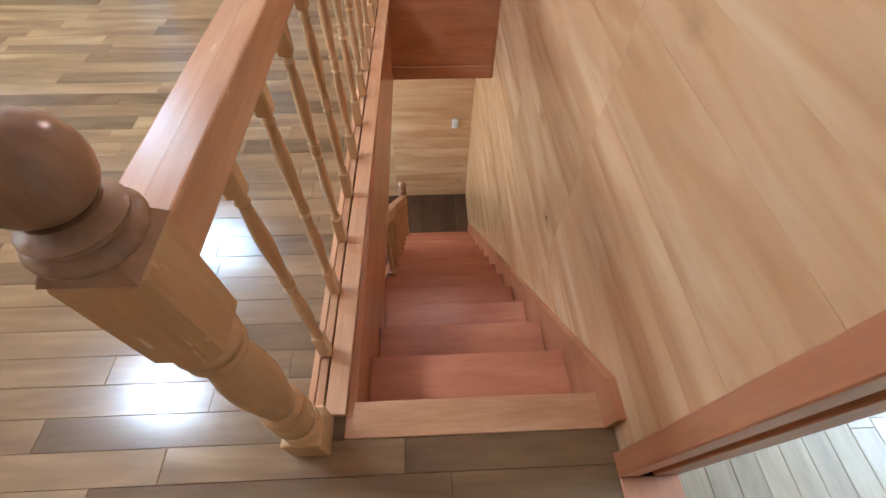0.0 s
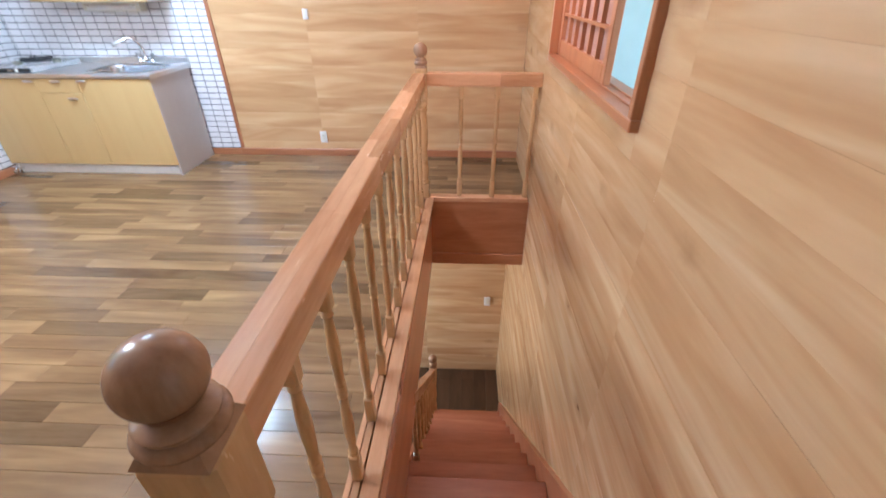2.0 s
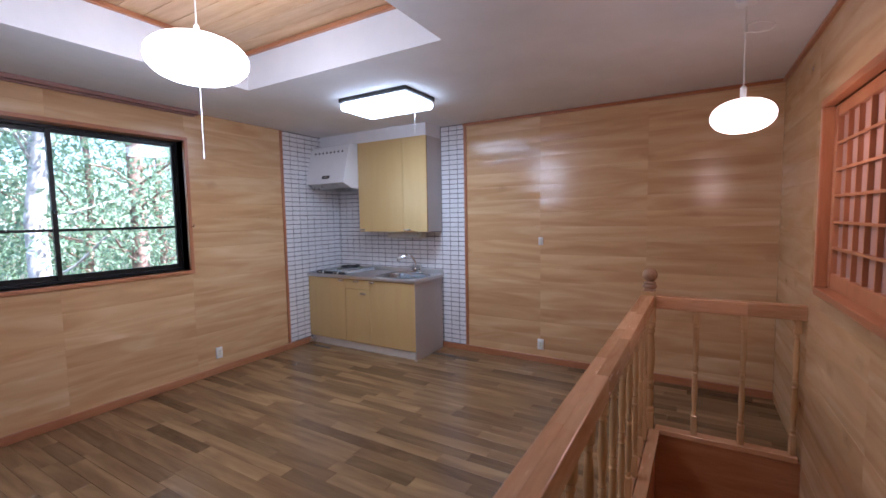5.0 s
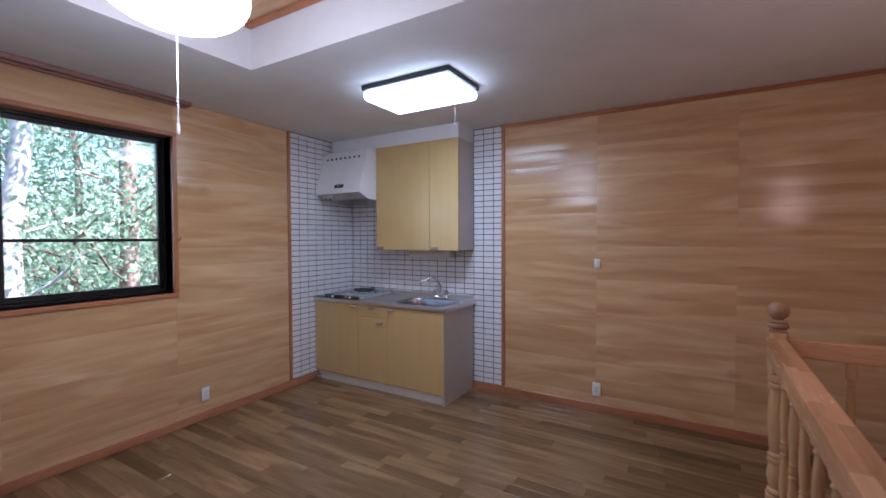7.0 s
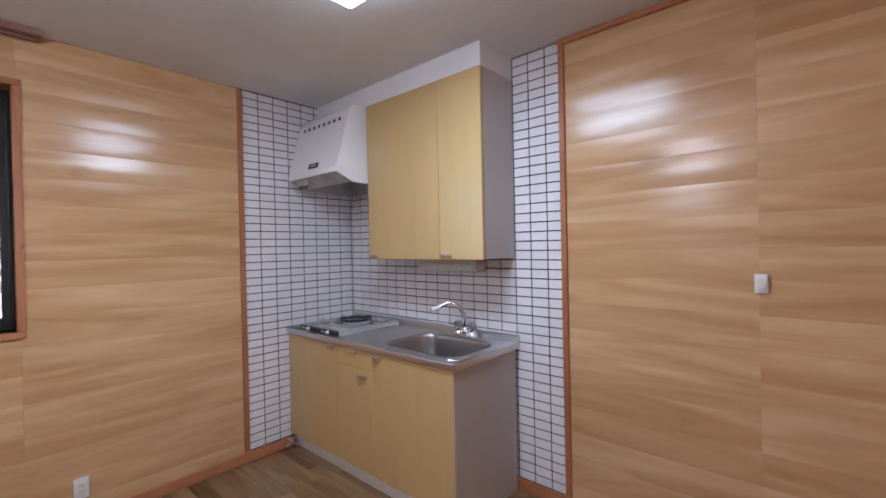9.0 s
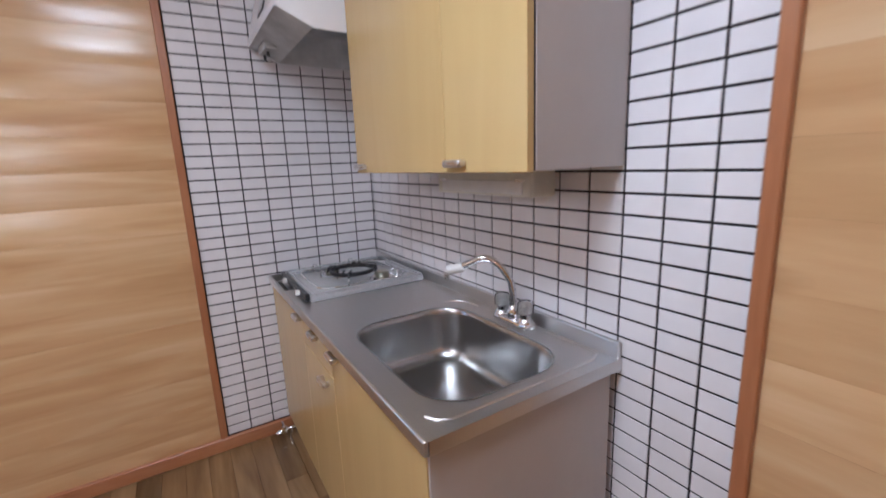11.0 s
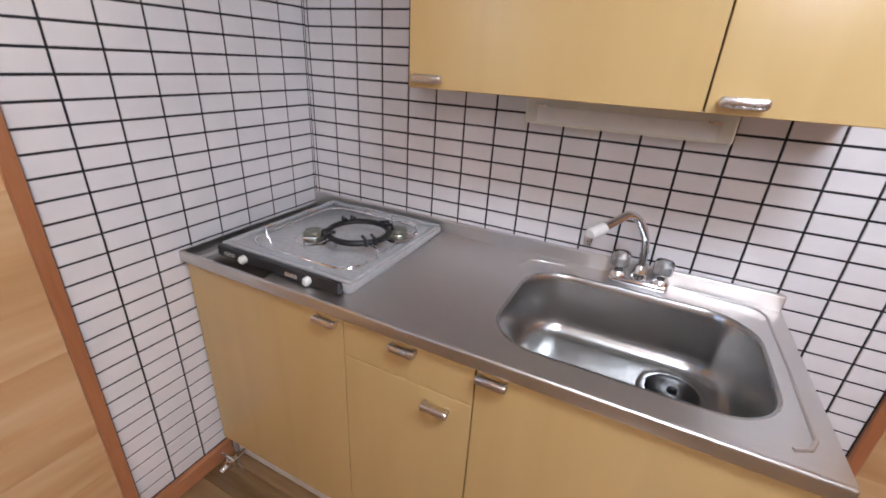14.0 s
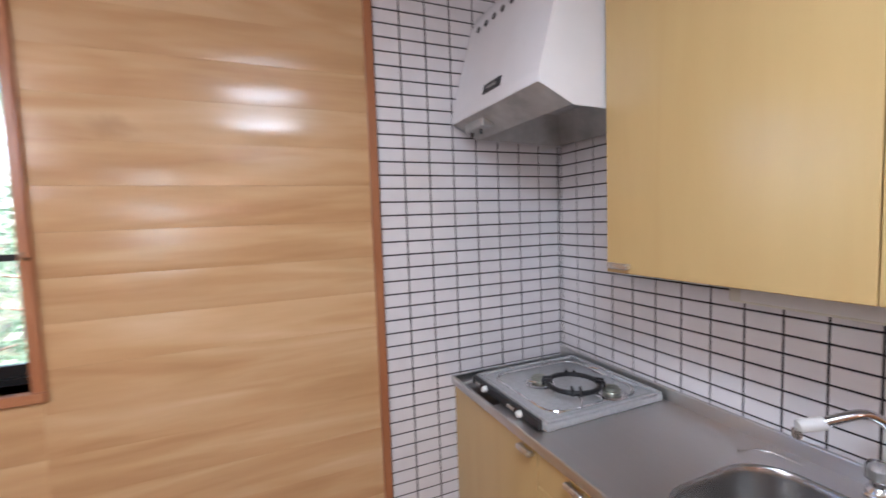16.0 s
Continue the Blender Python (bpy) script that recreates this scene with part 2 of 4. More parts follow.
def part(name, bm, material, parent=None, label="", smooth=False):
    me = bpy.data.meshes.new(name)
    bmesh.ops.recalc_face_normals(bm, faces=bm.faces)
    if smooth:
        for f in bm.faces:
            f.smooth = True
    bm.to_mesh(me)
    bm.free()
    if smooth:
        me.set_sharp_from_angle(angle=radians(40))
    return link_mesh(name, me, material, parent, label)


def thing(name, label, category, group="", at=(0, 0, 0)):
    ob = new(name)
    ob.location = at
    ob.empty_display_size = 0.05
    return tagged(ob, label, category, group)


def add_box(bm, x0, x1, y0, y1, z0, z1, bevel=0.0, segments=1):
    made = bmesh.ops.create_cube(bm, size=1.0, matrix=Matrix.Translation(((x0 + x1) / 2, (y0 + y1) / 2, (z0 + z1) / 2)) @ Matrix.Diagonal((abs(x1 - x0), abs(y1 - y0), abs(z1 - z0), 1)))
    if bevel:
        edges = {e for v in made["verts"] for e in v.link_edges}
        bmesh.ops.bevel(bm, geom=list(edges), offset=bevel, segments=segments, profile=0.5, affect="EDGES")
    return bm


def box(x0, x1, y0, y1, z0, z1, bevel=0.0, segments=1):
    return add_box(bmesh.new(), x0, x1, y0, y1, z0, z1, bevel, segments)


def lathe(profile, steps=20, at=(0, 0, 0), turn=None, bm=None):
    """Turned solid: profile is rows of radius, height."""
    bm = bm or bmesh.new()
    m = Matrix.Translation(at) @ (turn or Matrix.Identity(4))
    rings = []
    for r, z in profile:
        rings.append([bm.verts.new(m @ Vector((max(r, 1e-4) * math.cos(2 * math.pi * i / steps), max(r, 1e-4) * math.sin(2 * math.pi * i / steps), z))) for i in range(steps)])
    for a, b in zip(rings, rings[1:]):
        for i in range(steps):
            bm.faces.new((a[i], a[(i + 1) % steps], b[(i + 1) % steps], b[i]))
    bm.faces.new(list(reversed(rings[0])))
    bm.faces.new(rings[-1])
    return bm


def tube(points, radius, steps=10, bm=None, closed=False):
    """A round bar along a line of points."""
    bm = bm or bmesh.new()
    pts = [Vector(p) for p in points]
    n = len(pts)
    rings = []
    side = None
    for i, p in enumerate(pts):
        a = pts[i - 1] if i or closed else p
        b = pts[(i + 1) % n] if i < n - 1 or closed else p
        d = (b - a).normalized()
        if side is None:
            side = d.orthogonal().normalized()
        side = (side - d * side.dot(d)).normalized()
        up = d.cross(side)
        rings.append([bm.verts.new(p + radius * (side * math.cos(2 * math.pi * k / steps) + up * math.sin(2 * math.pi * k / steps))) for k in range(steps)])
    pairs = list(zip(rings, rings[1:])) + ([(rings[-1], rings[0])] if closed else [])
    for a, b in pairs:
        for k in range(steps):
            bm.faces.new((a[k], a[(k + 1) % steps], b[(k + 1) % steps], b[k]))
    if not closed:
        bm.faces.new(rings[0])
        bm.faces.new(rings[-1])
    return bm


def circle(cx, cy, cz, r, n=28):
    return [(cx + r * math.cos(2 * math.pi * i / n), cy + r * math.sin(2 * math.pi * i / n), cz) for i in range(n)]


def slab_mesh(name, w, d, h, c):
    """A board or tile centred on its back face: chamfered on the front (+z)."""
    a, b = w / 2, d / 2
    v = [(-a, -b, 0), (a, -b, 0), (a, b, 0), (-a, b, 0), (-a, -b, h - c), (a, -b, h - c), (a, b, h - c), (-a, b, h - c),
         (-a + c, -b + c, h), (a - c, -b + c, h), (a - c, b - c, h), (-a + c, b - c, h)]
    f = [(0, 1, 5, 4), (1, 2, 6, 5), (2, 3, 7, 6), (3, 0, 4, 7), (4, 5, 9, 8), (5, 6, 10, 9), (6, 7, 11, 10), (7, 4, 8, 11), (8, 9, 10, 11), (3, 2, 1, 0)]
    me = bpy.data.meshes.new(name)
    me.from_pydata(v, [], f)
    return me


def cupped_board(w, d, h, cup):
    """A board whose face is slightly rounded across its width, as dried timber is."""
    a, b, n = w / 2, d / 2, 6
    ys = [-b + d * i / n for i in range(n + 1)]
    v = [(x, y, h - cup * (2 * y / d) ** 2) for y in ys for x in (-a, a)]
    v += [(-a, -b, 0), (a, -b, 0), (a, b, 0), (-a, b, 0)]
    f = [(2 * i, 2 * i + 1, 2 * i + 3, 2 * i + 2) for i in range(n)]
    k, t = 2 * n + 2, 2 * n
    f += [(k, k + 1, 1, 0), (k + 2, k + 3, t, t + 1), (k + 1, k + 2, *range(t + 1, 0, -2)), (k + 3, k, *range(0, t + 1, 2))]
    me = bpy.data.meshes.new("board")
    me.from_pydata(v, [], f)
    me.polygons.foreach_set("use_smooth", [i < n for i in range(len(f))])
    me.set_sharp_from_angle(angle=radians(35))
    return me


def joined(name, slabs, material, parent):
    """Many slabs (mesh, pose) in one mesh of kind stuff."""
    verts, faces = [], []
    for me, m in slabs:
        n = len(verts)
        verts += [tuple(m @ v.co) for v in me.vertices]
        faces += [tuple(i + n for i in p.vertices) for p in me.polygons]
    me = bpy.data.meshes.new(name)
    me.from_pydata(verts, [], faces)
    ob = link_mesh(name, me, material, parent)
    return tagged(ob, kind="stuff")


# poses whose local x runs along a wall, y up it, z out of it
FACE = {"north": Matrix(((1, 0, 0, 0), (0, 0, -1, NORTH), (0, 1, 0, 0), (0, 0, 0, 1))),
        "west": Matrix(((0, 0, 1, WEST), (1, 0, 0, 0), (0, 1, 0, 0), (0, 0, 0, 1))),
        "east": Matrix(((0, 0, -1, EAST), (1, 0, 0, 0), (0, 1, 0, 0), (0, 0, 0, 1)))}


def structure(name, bm, material, label):
    return tagged(part(name, bm, material), label, name.split("_")[0], kind="structure")


# ---- large structure ----
BACK = 0.012      # boards stand this far out from the wall's core
north = bmesh.new()
add_box(north, WEST - 0.15, EAST + 0.15, NORTH + BACK, NORTH + 0.15, LOW, CEIL + 0.5)
wall_north = structure("wall_north", north, grout, "wall faced with varnished horizontal timber boards and white tiles")
west = bmesh.new()
WIN_Y0, WIN_Y1, WIN_Z0, WIN_Z1 = 0.48, 2.226, 0.99, 2.105
xw0, xw1 = WEST - 0.15, WEST - BACK
add_box(west, xw0, xw1, SOUTH - 0.15, WIN_Y0, 0, CEIL + 0.5)
add_box(west, xw0, xw1, WIN_Y1, NORTH + BACK, 0, CEIL + 0.5)
add_box(west, xw0, xw1, WIN_Y0, WIN_Y1, 0, WIN_Z0)
add_box(west, xw0, xw1, WIN_Y0, WIN_Y1, WIN_Z1, CEIL + 0.5)
wall_west = structure("wall_west", west, grout, "wall faced with varnished horizontal timber boards round a window")
EW_Y0, EW_Y1, EW_Z0, EW_Z1 = 1.535, 2.88, 1.04, 1.91      # inner window
DOOR_Y0, DOOR_Y1, DOOR_Z = -0.42, 0.455, 2.0
east = bmesh.new()
xe0, xe1 = EAST + BACK, EAST + 0.12
add_box(east, xe0, xe1, SOUTH - 0.15, DOOR_Y0, -0.3, CEIL + 0.5)
add_box(east, xe0, xe1, DOOR_Y0, DOOR_Y1, DOOR_Z, CEIL + 0.5)
add_box(east, xe0, xe1, DOOR_Y1, EW_Y0, LOW, CEIL + 0.5)
add_box(east, xe0, xe1, EW_Y0, EW_Y1, LOW, EW_Z0)
add_box(east, xe0, xe1, EW_Y0, EW_Y1, EW_Z1, CEIL + 0.5)
add_box(east, xe0, xe1, EW_Y1, NORTH + BACK, LOW, CEIL + 0.5)
wall_east = structure("wall_east", east, grout, "wall faced with varnished horizontal timber boards beside the stair")
structure("wall_south", box(WEST, EAST + BACK, SOUTH - 0.15, SOUTH, 0, CEIL + 0.5), wall_wood_x, "plain varnished timber wall behind the room")
CX0, CX1, CY0, CY1, CTOP = -2.325, -0.69, 0.56, 2.185, 2.62    # raised coffer
ceil = bmesh.new()
for a in ((WEST, CX0, SOUTH, NORTH), (CX1, EAST + BACK, SOUTH, NORTH), (CX0, CX1, SOUTH, CY0), (CX0, CX1, CY1, NORTH)):
    add_box(ceil, a[0], a[1], a[2], a[3] + (BACK if a[3] == NORTH else 0), CEIL, CTOP)
structure("ceiling", ceil, ceil_white, "white papered ceiling with a raised coffer")
coffer = bmesh.new()
n_b = 12
for i in range(n_b):
    w = (CY1 - CY0) / n_b
    add_box(coffer, CX0 - 0.02, CX1 + 0.02, CY0 + i * w, CY0 + (i + 1) * w - 0.003, CTOP, CTOP + 0.02, 0.002)
structure("ceiling_coffer", coffer, coffer_wood, "timber boarded top of the ceiling coffer")
structure("roof_slab", box(WEST - 0.15, 4.15, SOUTH - 0.15, NORTH + 0.15, CTOP + 0.25, CTOP + 0.4), plaster, "plain slab closing the roof space")
cof = bmesh.new()
for a in ((CX0, CX1, CY1 - 0.03, CY1), (CX0, CX1, CY0, CY0 + 0.03), (CX0, CX0 + 0.03, CY0 + 0.03, CY1 - 0.03), (CX1 - 0.03, CX1, CY0 + 0.03, CY1 - 0.03)):
    add_box(cof, *a, CTOP - 0.028, CTOP - 0.002, 0.003)
structure("trim_coffer", cof, trim_x, "brown timber moulding round the coffer")
floor_core = bmesh.new()
for a in ((WEST - BACK, WELL_X - 0.03, SOUTH, NORTH + BACK), (WELL_X - 0.03, EAST + BACK, SOUTH, WELL_Y0 - 0.02), (WELL_X - 0.03, EAST + BACK, WELL_Y1 + 0.03, NORTH + BACK)):
    add_box(floor_core, *a, -0.3, -0.012)
floor = structure("floor", floor_core, grout, "brown mixed-tone timber plank floor with a satin varnish")

# lower storey seen down the stair
structure("floor_lower", box(-1.5, EAST + BACK, 0.4, NORTH + BACK, LOW - 0.15, LOW - 0.01), grout, "dark timber floor at the foot of the stair")
# the gap in this wall is invented, to hold the hall's added lamp
lw = bmesh.new()
for a in ((0.4, 2.7, LOW, -0.3), (3.7, NORTH + BACK, LOW, -0.3), (2.7, 3.7, LOW, -2.15), (2.7, 3.7, -0.85, -0.3)):
    add_box(lw, -1.65, -1.5, *a)
structure("wall_lower_west", lw, wall_wood_y, "timber wall of the hall below")
structure("wall_lower_south", box(-1.5, EAST + BACK, 0.25, 0.4, LOW, -0.3), wall_wood_x, "timber wall below the landing")

# room to the east, seen through its door and the inner window
structure("floor_east", box(EAST + 0.12, 4.0, SOUTH, NORTH, -0.3, -0.012), grout, "pale mixed-tone timber plank floor of the next room")
structure("ceiling_east", box(EAST + 0.12, 4.0, SOUTH, NORTH, CEIL, CEIL + 0.1), ceil_white, "white ceiling of the next room")
# far wall's opening is assumed and out of view, made for the room's lamp
em = bmesh.new()
for a in ((SOUTH, 0.35, 0, CEIL), (2.05, NORTH, 0, CEIL), (0.35, 2.05, 0, 0.85), (0.35, 2.05, 2.15, CEIL)):
    add_box(em, 4.0, 4.12, *a)
add_box(em, EAST + 0.12, 4.0, NORTH, NORTH + 0.12, 0, CEIL)
add_box(em, EAST + 0.12, 4.0, SOUTH - 0.12, SOUTH, 0, CEIL)
structure("wall_east_room", em, mint, "pale mint papered walls of the next room")
pr = bmesh.new()
add_box(pr, 3.975, 4.0, SOUTH, NORTH - 0.03, 1.93, 1.99, 0.003)
add_box(pr, EAST + 0.12, 4.0, NORTH - 0.025, NORTH, 1.93, 1.99, 0.003)
structure("trim_east_room", pr, trim_y, "brown picture rail in the next room")

# ---- baseboards, cornice and corner trims ----
bb = bmesh.new()
add_box(bb, -1.55, EAST, NORTH - 0.017, NORTH + 0.004, 0.0, 0.062, 0.003)
structure("baseboard_north", bb, trim_x, "reddish timber baseboard")
bb = bmesh.new()
add_box(bb, WEST - 0.004, WEST + 0.017, SOUTH, 3.55, 0.0, 0.062, 0.003)
structure("baseboard_west", bb, trim_y, "reddish timber baseboard")
structure("baseboard_kitchen", box(-3.278, -1.55, NORTH - 0.012, NORTH + 0.004, 0, 0.058, 0.003), trim_x, "reddish timber baseboard under the tiles")
structure("cornice_north", box(-1.55, EAST, NORTH - 0.02, NORTH + 0.004, CEIL - 0.028, CEIL - 0.001, 0.004), trim_x, "slim brown cornice")
structure("cornice_east", box(EAST - 0.02, EAST + 0.004, SOUTH, NORTH - 0.02, CEIL - 0.028, CEIL - 0.001, 0.004), trim_y, "slim brown cornice")
structure("trim_tile_north", box(-1.545, -1.515, NORTH - 0.014, NORTH + 0.004, 0.062, CEIL - 0.028, 0.003), trim_z, "brown timber strip between tiles and boards")
structure("trim_tile_west", box(WEST - 0.004, WEST + 0.014, 3.222, 3.252, 0.062, CEIL - 0.001, 0.003), trim_z, "brown timber strip between tiles and boards")

# ---- west window ----
window_1 = tagged(new("window_1"), "black aluminium sliding window in a brown timber lining", "window", kind="structure")
part("window_lining", (lambda bm: [add_box(bm, WEST - 0.1005, WEST + 0.018, WIN_Y0 - 0.03, WIN_Y1 + 0.03, z0, z1, 0.003) for z0, z1 in ((WIN_Z0 - 0.03, WIN_Z0), (WIN_Z1, WIN_Z1 + 0.03))] and bm)(bmesh.new()), trim_y, window_1)
for y0 in (WIN_Y0 - 0.03, WIN_Y1):
    part("window_jamb", box(WEST - 0.1005, WEST + 0.018, y0, y0 + 0.03, WIN_Z0 + 0.001, WIN_Z1 - 0.001, 0.003), trim_z, window_1)


def sash(x, y0, y1, z0, z1, w, mid):
    fr = bmesh.new()
    add_box(fr, x - 0.013, x + 0.013, y0, y0 + w, z0, z1, 0.002)
    add_box(fr, x - 0.013, x + 0.013, y1 - w, y1, z0, z1, 0.002)
    add_box(fr, x - 0.012, x + 0.012, y0 + w, y1 - w, z0, z0 + w * 1.3, 0.002)
    add_box(fr, x - 0.012, x + 0.012, y0 + w, y1 - w, z1 - w, z1, 0.002)
    add_box(fr, x - 0.012, x + 0.012, y0 + w, y1 - w, mid - 0.01, mid + 0.01, 0.002)
    s = part("sash", fr, black_metal, window_1)
    for a, b in ((z0 + w * 1.3, mid - 0.01), (mid + 0.01, z1 - w)):
        p = part("pane", box(x - 0.002, x + 0.002, y0 + w - 0.003, y1 - w + 0.003, a - 0.003, b + 0.003), pane_glass, s)
        p.visible_shadow = False
    return s


fo = bmesh.new()
for a in ((WIN_Y0, WIN_Y0 + 0.012, WIN_Z0, WIN_Z1), (WIN_Y1 - 0.012, WIN_Y1, WIN_Z0, WIN_Z1), (WIN_Y0 + 0.012, WIN_Y1 - 0.012, WIN_Z0, WIN_Z0 + 0.02), (WIN_Y0 + 0.012, WIN_Y1 - 0.012, WIN_Z1 - 0.02, WIN_Z1)):
    add_box(fo, WEST - 0.185, WEST - 0.1, *a, 0.002)
part("outer_frame", fo, black_metal, window_1)
sash(WEST - 0.126, 1.36, WIN_Y1 - 0.013, WIN_Z0 + 0.021, WIN_Z1 - 0.021, 0.028, 1.37)
sash(WEST - 0.156, WIN_Y0 + 0.013, 1.395, WIN_Z0 + 0.021, WIN_Z1 - 0.021, 0.028, 1.37)
part("crescent_latch", lathe([(0.012, 0), (0.014, 0.01), (0.006, 0.03)], 10, (WEST - 0.111, 1.377, 1.5), pose(0, 0, 0, 0, 90, 0)), black_metal, window_1)
vb = thing("curtain_rail_board", "plum brown timber curtain rail board under the ceiling", "curtain rail", at=(WEST + 0.03, 1.37, CEIL - 0.03))
part("board", box(-0.028, 0.06, -1.0, 0.96, 0.0, 0.029, 0.003), plum, vb)
part("track", box(0.0, 0.02, -0.98, 0.94, -0.012, -0.001, 0.002), plum, vb)
hook = thing("curtain_hook", "small brown tieback hook on the window lining", "hook", at=(WEST + 0.03, 2.25, 1.37))
part("hook_body", tube([(-0.012, 0, 0), (0.012, 0, 0), (0.022, 0, 0.008), (0.02, 0, 0.02)], 0.005, 8), ball_wood, hook)

# ---- inner window in the east wall ----
window_2 = tagged(new("window_2"), "reddish timber inner window with a sliding lattice pane, half open", "window", kind="structure")
part("sill", box(EAST - 0.03, EAST + 0.13, EW_Y0 - 0.03, EW_Y1 + 0.03, EW_Z0 - 0.035, EW_Z0, 0.003), trim_y, window_2)
part("head", box(EAST - 0.03, EAST + 0.13, EW_Y0 - 0.03, EW_Y1 + 0.03, EW_Z1, EW_Z1 + 0.035, 0.003), trim_y, window_2)
for y0 in (EW_Y0 - 0.03, EW_Y1):
    part("jamb", box(EAST - 0.03, EAST + 0.13, y0, y0 + 0.03, EW_Z0 + 0.001, EW_Z1 - 0.001, 0.003), trim_z, window_2)
for x0 in (EAST + 0.02, EAST + 0.062):
    part("track", box(x0, x0 + 0.012, EW_Y0, EW_Y1, EW_Z0 + 0.0005, EW_Z0 + 0.007, 0.002), trim_y, window_2)
    part("upper_track", box(x0, x0 + 0.012, EW_Y0, EW_Y1, EW_Z1 - 0.012, EW_Z1 - 0.0005, 0.002), trim_y, window_2)


def lattice(x, y0, y1, cols, rows):
    fr = bmesh.new()
    z0, z1, w = EW_Z0 + 0.008, EW_Z1 - 0.013, 0.045
    add_box(fr, x - 0.014, x + 0.014, y0, y0 + w, z0, z1, 0.003)
    add_box(fr, x - 0.014, x + 0.014, y1 - w, y1, z0, z1, 0.003)
    add_box(fr, x - 0.013, x + 0.013, y0 + w, y1 - w, z0, z0 + w * 1.5, 0.003)
    add_box(fr, x - 0.013, x + 0.013, y0 + w, y1 - w, z1 - w, z1, 0.003)
    s = part("lattice_sash", fr, trim_z, window_2)
    za, zb = z0 + w * 1.5, z1 - w
    for i in range(1, cols):
        y = y0 + w + (y1 - y0 - 2 * w) * i / cols
        part("lattice_bar", box(x - 0.009, x + 0.009, y - 0.006, y + 0.006, za, zb), trim_z, s)
    for i in range(1, rows):
        z = za + (zb - za) * i / rows
        part("lattice_bar", box(x - 0.011, x + 0.007, y0 + w, y1 - w, z - 0.006, z + 0.006), trim_y, s)
    part("pane", box(x + 0.0095, x + 0.012, y0 + w - 0.002, y1 - w + 0.002, za - 0.002, zb + 0.002), frosted, s)


lattice(EAST + 0.03, 1.97, EW_Y1 - 0.005, 6, 6)

# ---- doorway to the east room ----
door_1 = tagged(new("door_1"), "reddish timber door lining with a slot for a sliding door", "doorway", kind="structure")
for y0, y1 in ((DOOR_Y1 - 0.028, DOOR_Y1 + 0.03), (DOOR_Y0 - 0.03, DOOR_Y0 + 0.028)):
    jb = bmesh.new()
    add_box(jb, EAST - 0.022, EAST + 0.032, y0, y1, 0, DOOR_Z + 0.03, 0.003)
    add_box(jb, EAST + 0.072, EAST + 0.142, y0, y1, 0, DOOR_Z + 0.03, 0.003)
    add_box(jb, EAST + 0.032, EAST + 0.072, y0 + (0.012 if y0 > 0 else 0), y1 - (0 if y0 > 0 else 0.012), 0, DOOR_Z + 0.03)
    part("jamb", jb, trim_z, door_1)
part("head", box(EAST - 0.02, EAST + 0.14, DOOR_Y0 + 0.028, DOOR_Y1 - 0.028, DOOR_Z - 0.03, DOOR_Z + 0.03, 0.003), trim_y, door_1)
part("threshold", box(EAST - 0.02, EAST + 0.14, DOOR_Y0 + 0.028, DOOR_Y1 - 0.028, -0.012, 0.006, 0.003), trim_y, door_1)
part("strike_plate", box(EAST + 0.036, EAST + 0.066, DOOR_Y1 - 0.0175, DOOR_Y1 - 0.0155, 0.60, 0.70, 0.0005), satin, door_1)

# ---- stair ----
RISE, GO = 0.22, 0.22
stair = tagged(new("staircase"), "steep straight reddish timber staircase going down to a hall", "staircase")
stair.location = (0.67, WELL_Y0, 0)


def stair_part(name, bm, mat, label=""):
    bmesh.ops.translate(bm, verts=bm.verts, vec=(-0.67, -WELL_Y0, 0))
    return part(name, bm, mat, stair, label)


SX1 = EAST - 0.026


def tread_left(k):
    return WELL_X + 0.002 if k < 4 else WELL_X - 0.065


for k in range(1, 13):
    y, z = WELL_Y0 + k * GO, -k * RISE
    stair_part("tread", box(tread_left(k), SX1, y - GO - 0.005, y + 0.012, z - 0.03, z, 0.004, 2), tread_wood)
for k in range(0, 13):
    y, z = WELL_Y0 + k * GO, -k * RISE
    stair_part("riser", box(tread_left(k), SX1, y - 0.02, y - 0.005, z - RISE + 0.001, z - 0.031), tread_wood)
stair_part("nosing", box(WELL_X - 0.03, SX1 + 0.022, 0.551, WELL_Y0 + 0.012, -0.03, 0.002, 0.004, 2), rail_x)


def stringer(x0, x1, rise):
    """Sloping side board of the stair."""
    bm = bmesh.new()
    ys = WELL_Y0 - 0.09, WELL_Y0 + 0.02, WELL_Y0 + 12.6 * GO
    row = [(ys[0], 0.1), (ys[1], 0.1), (ys[2], 0.1 - 12.5 * RISE), (ys[2], LOW + 0.0), (ys[2] - 0.25, LOW + 0.0), (ys[1], -0.42), (ys[0], -0.3)]
    a = [bm.verts.new((x0, y, z + rise)) if i < 3 else bm.verts.new((x0, y, z)) for i, (y, z) in enumerate(row)]
    b = [bm.verts.new((x1, v.co.y, v.co.z)) for v in a]
    bm.faces.new(a)
    bm.faces.new(list(reversed(b)))
    for i in range(len(a)):
        j = (i + 1) % len(a)
        bm.faces.new((a[i], b[i], b[j], a[j]))
    return bm


stair_part("stringer", stringer(EAST - 0.026, EAST + 0.002, 0.0), trim_y)
low_str = stringer(WELL_X - 0.094, WELL_X - 0.066, -0.12)
stair_part("stringer", low_str, trim_y)

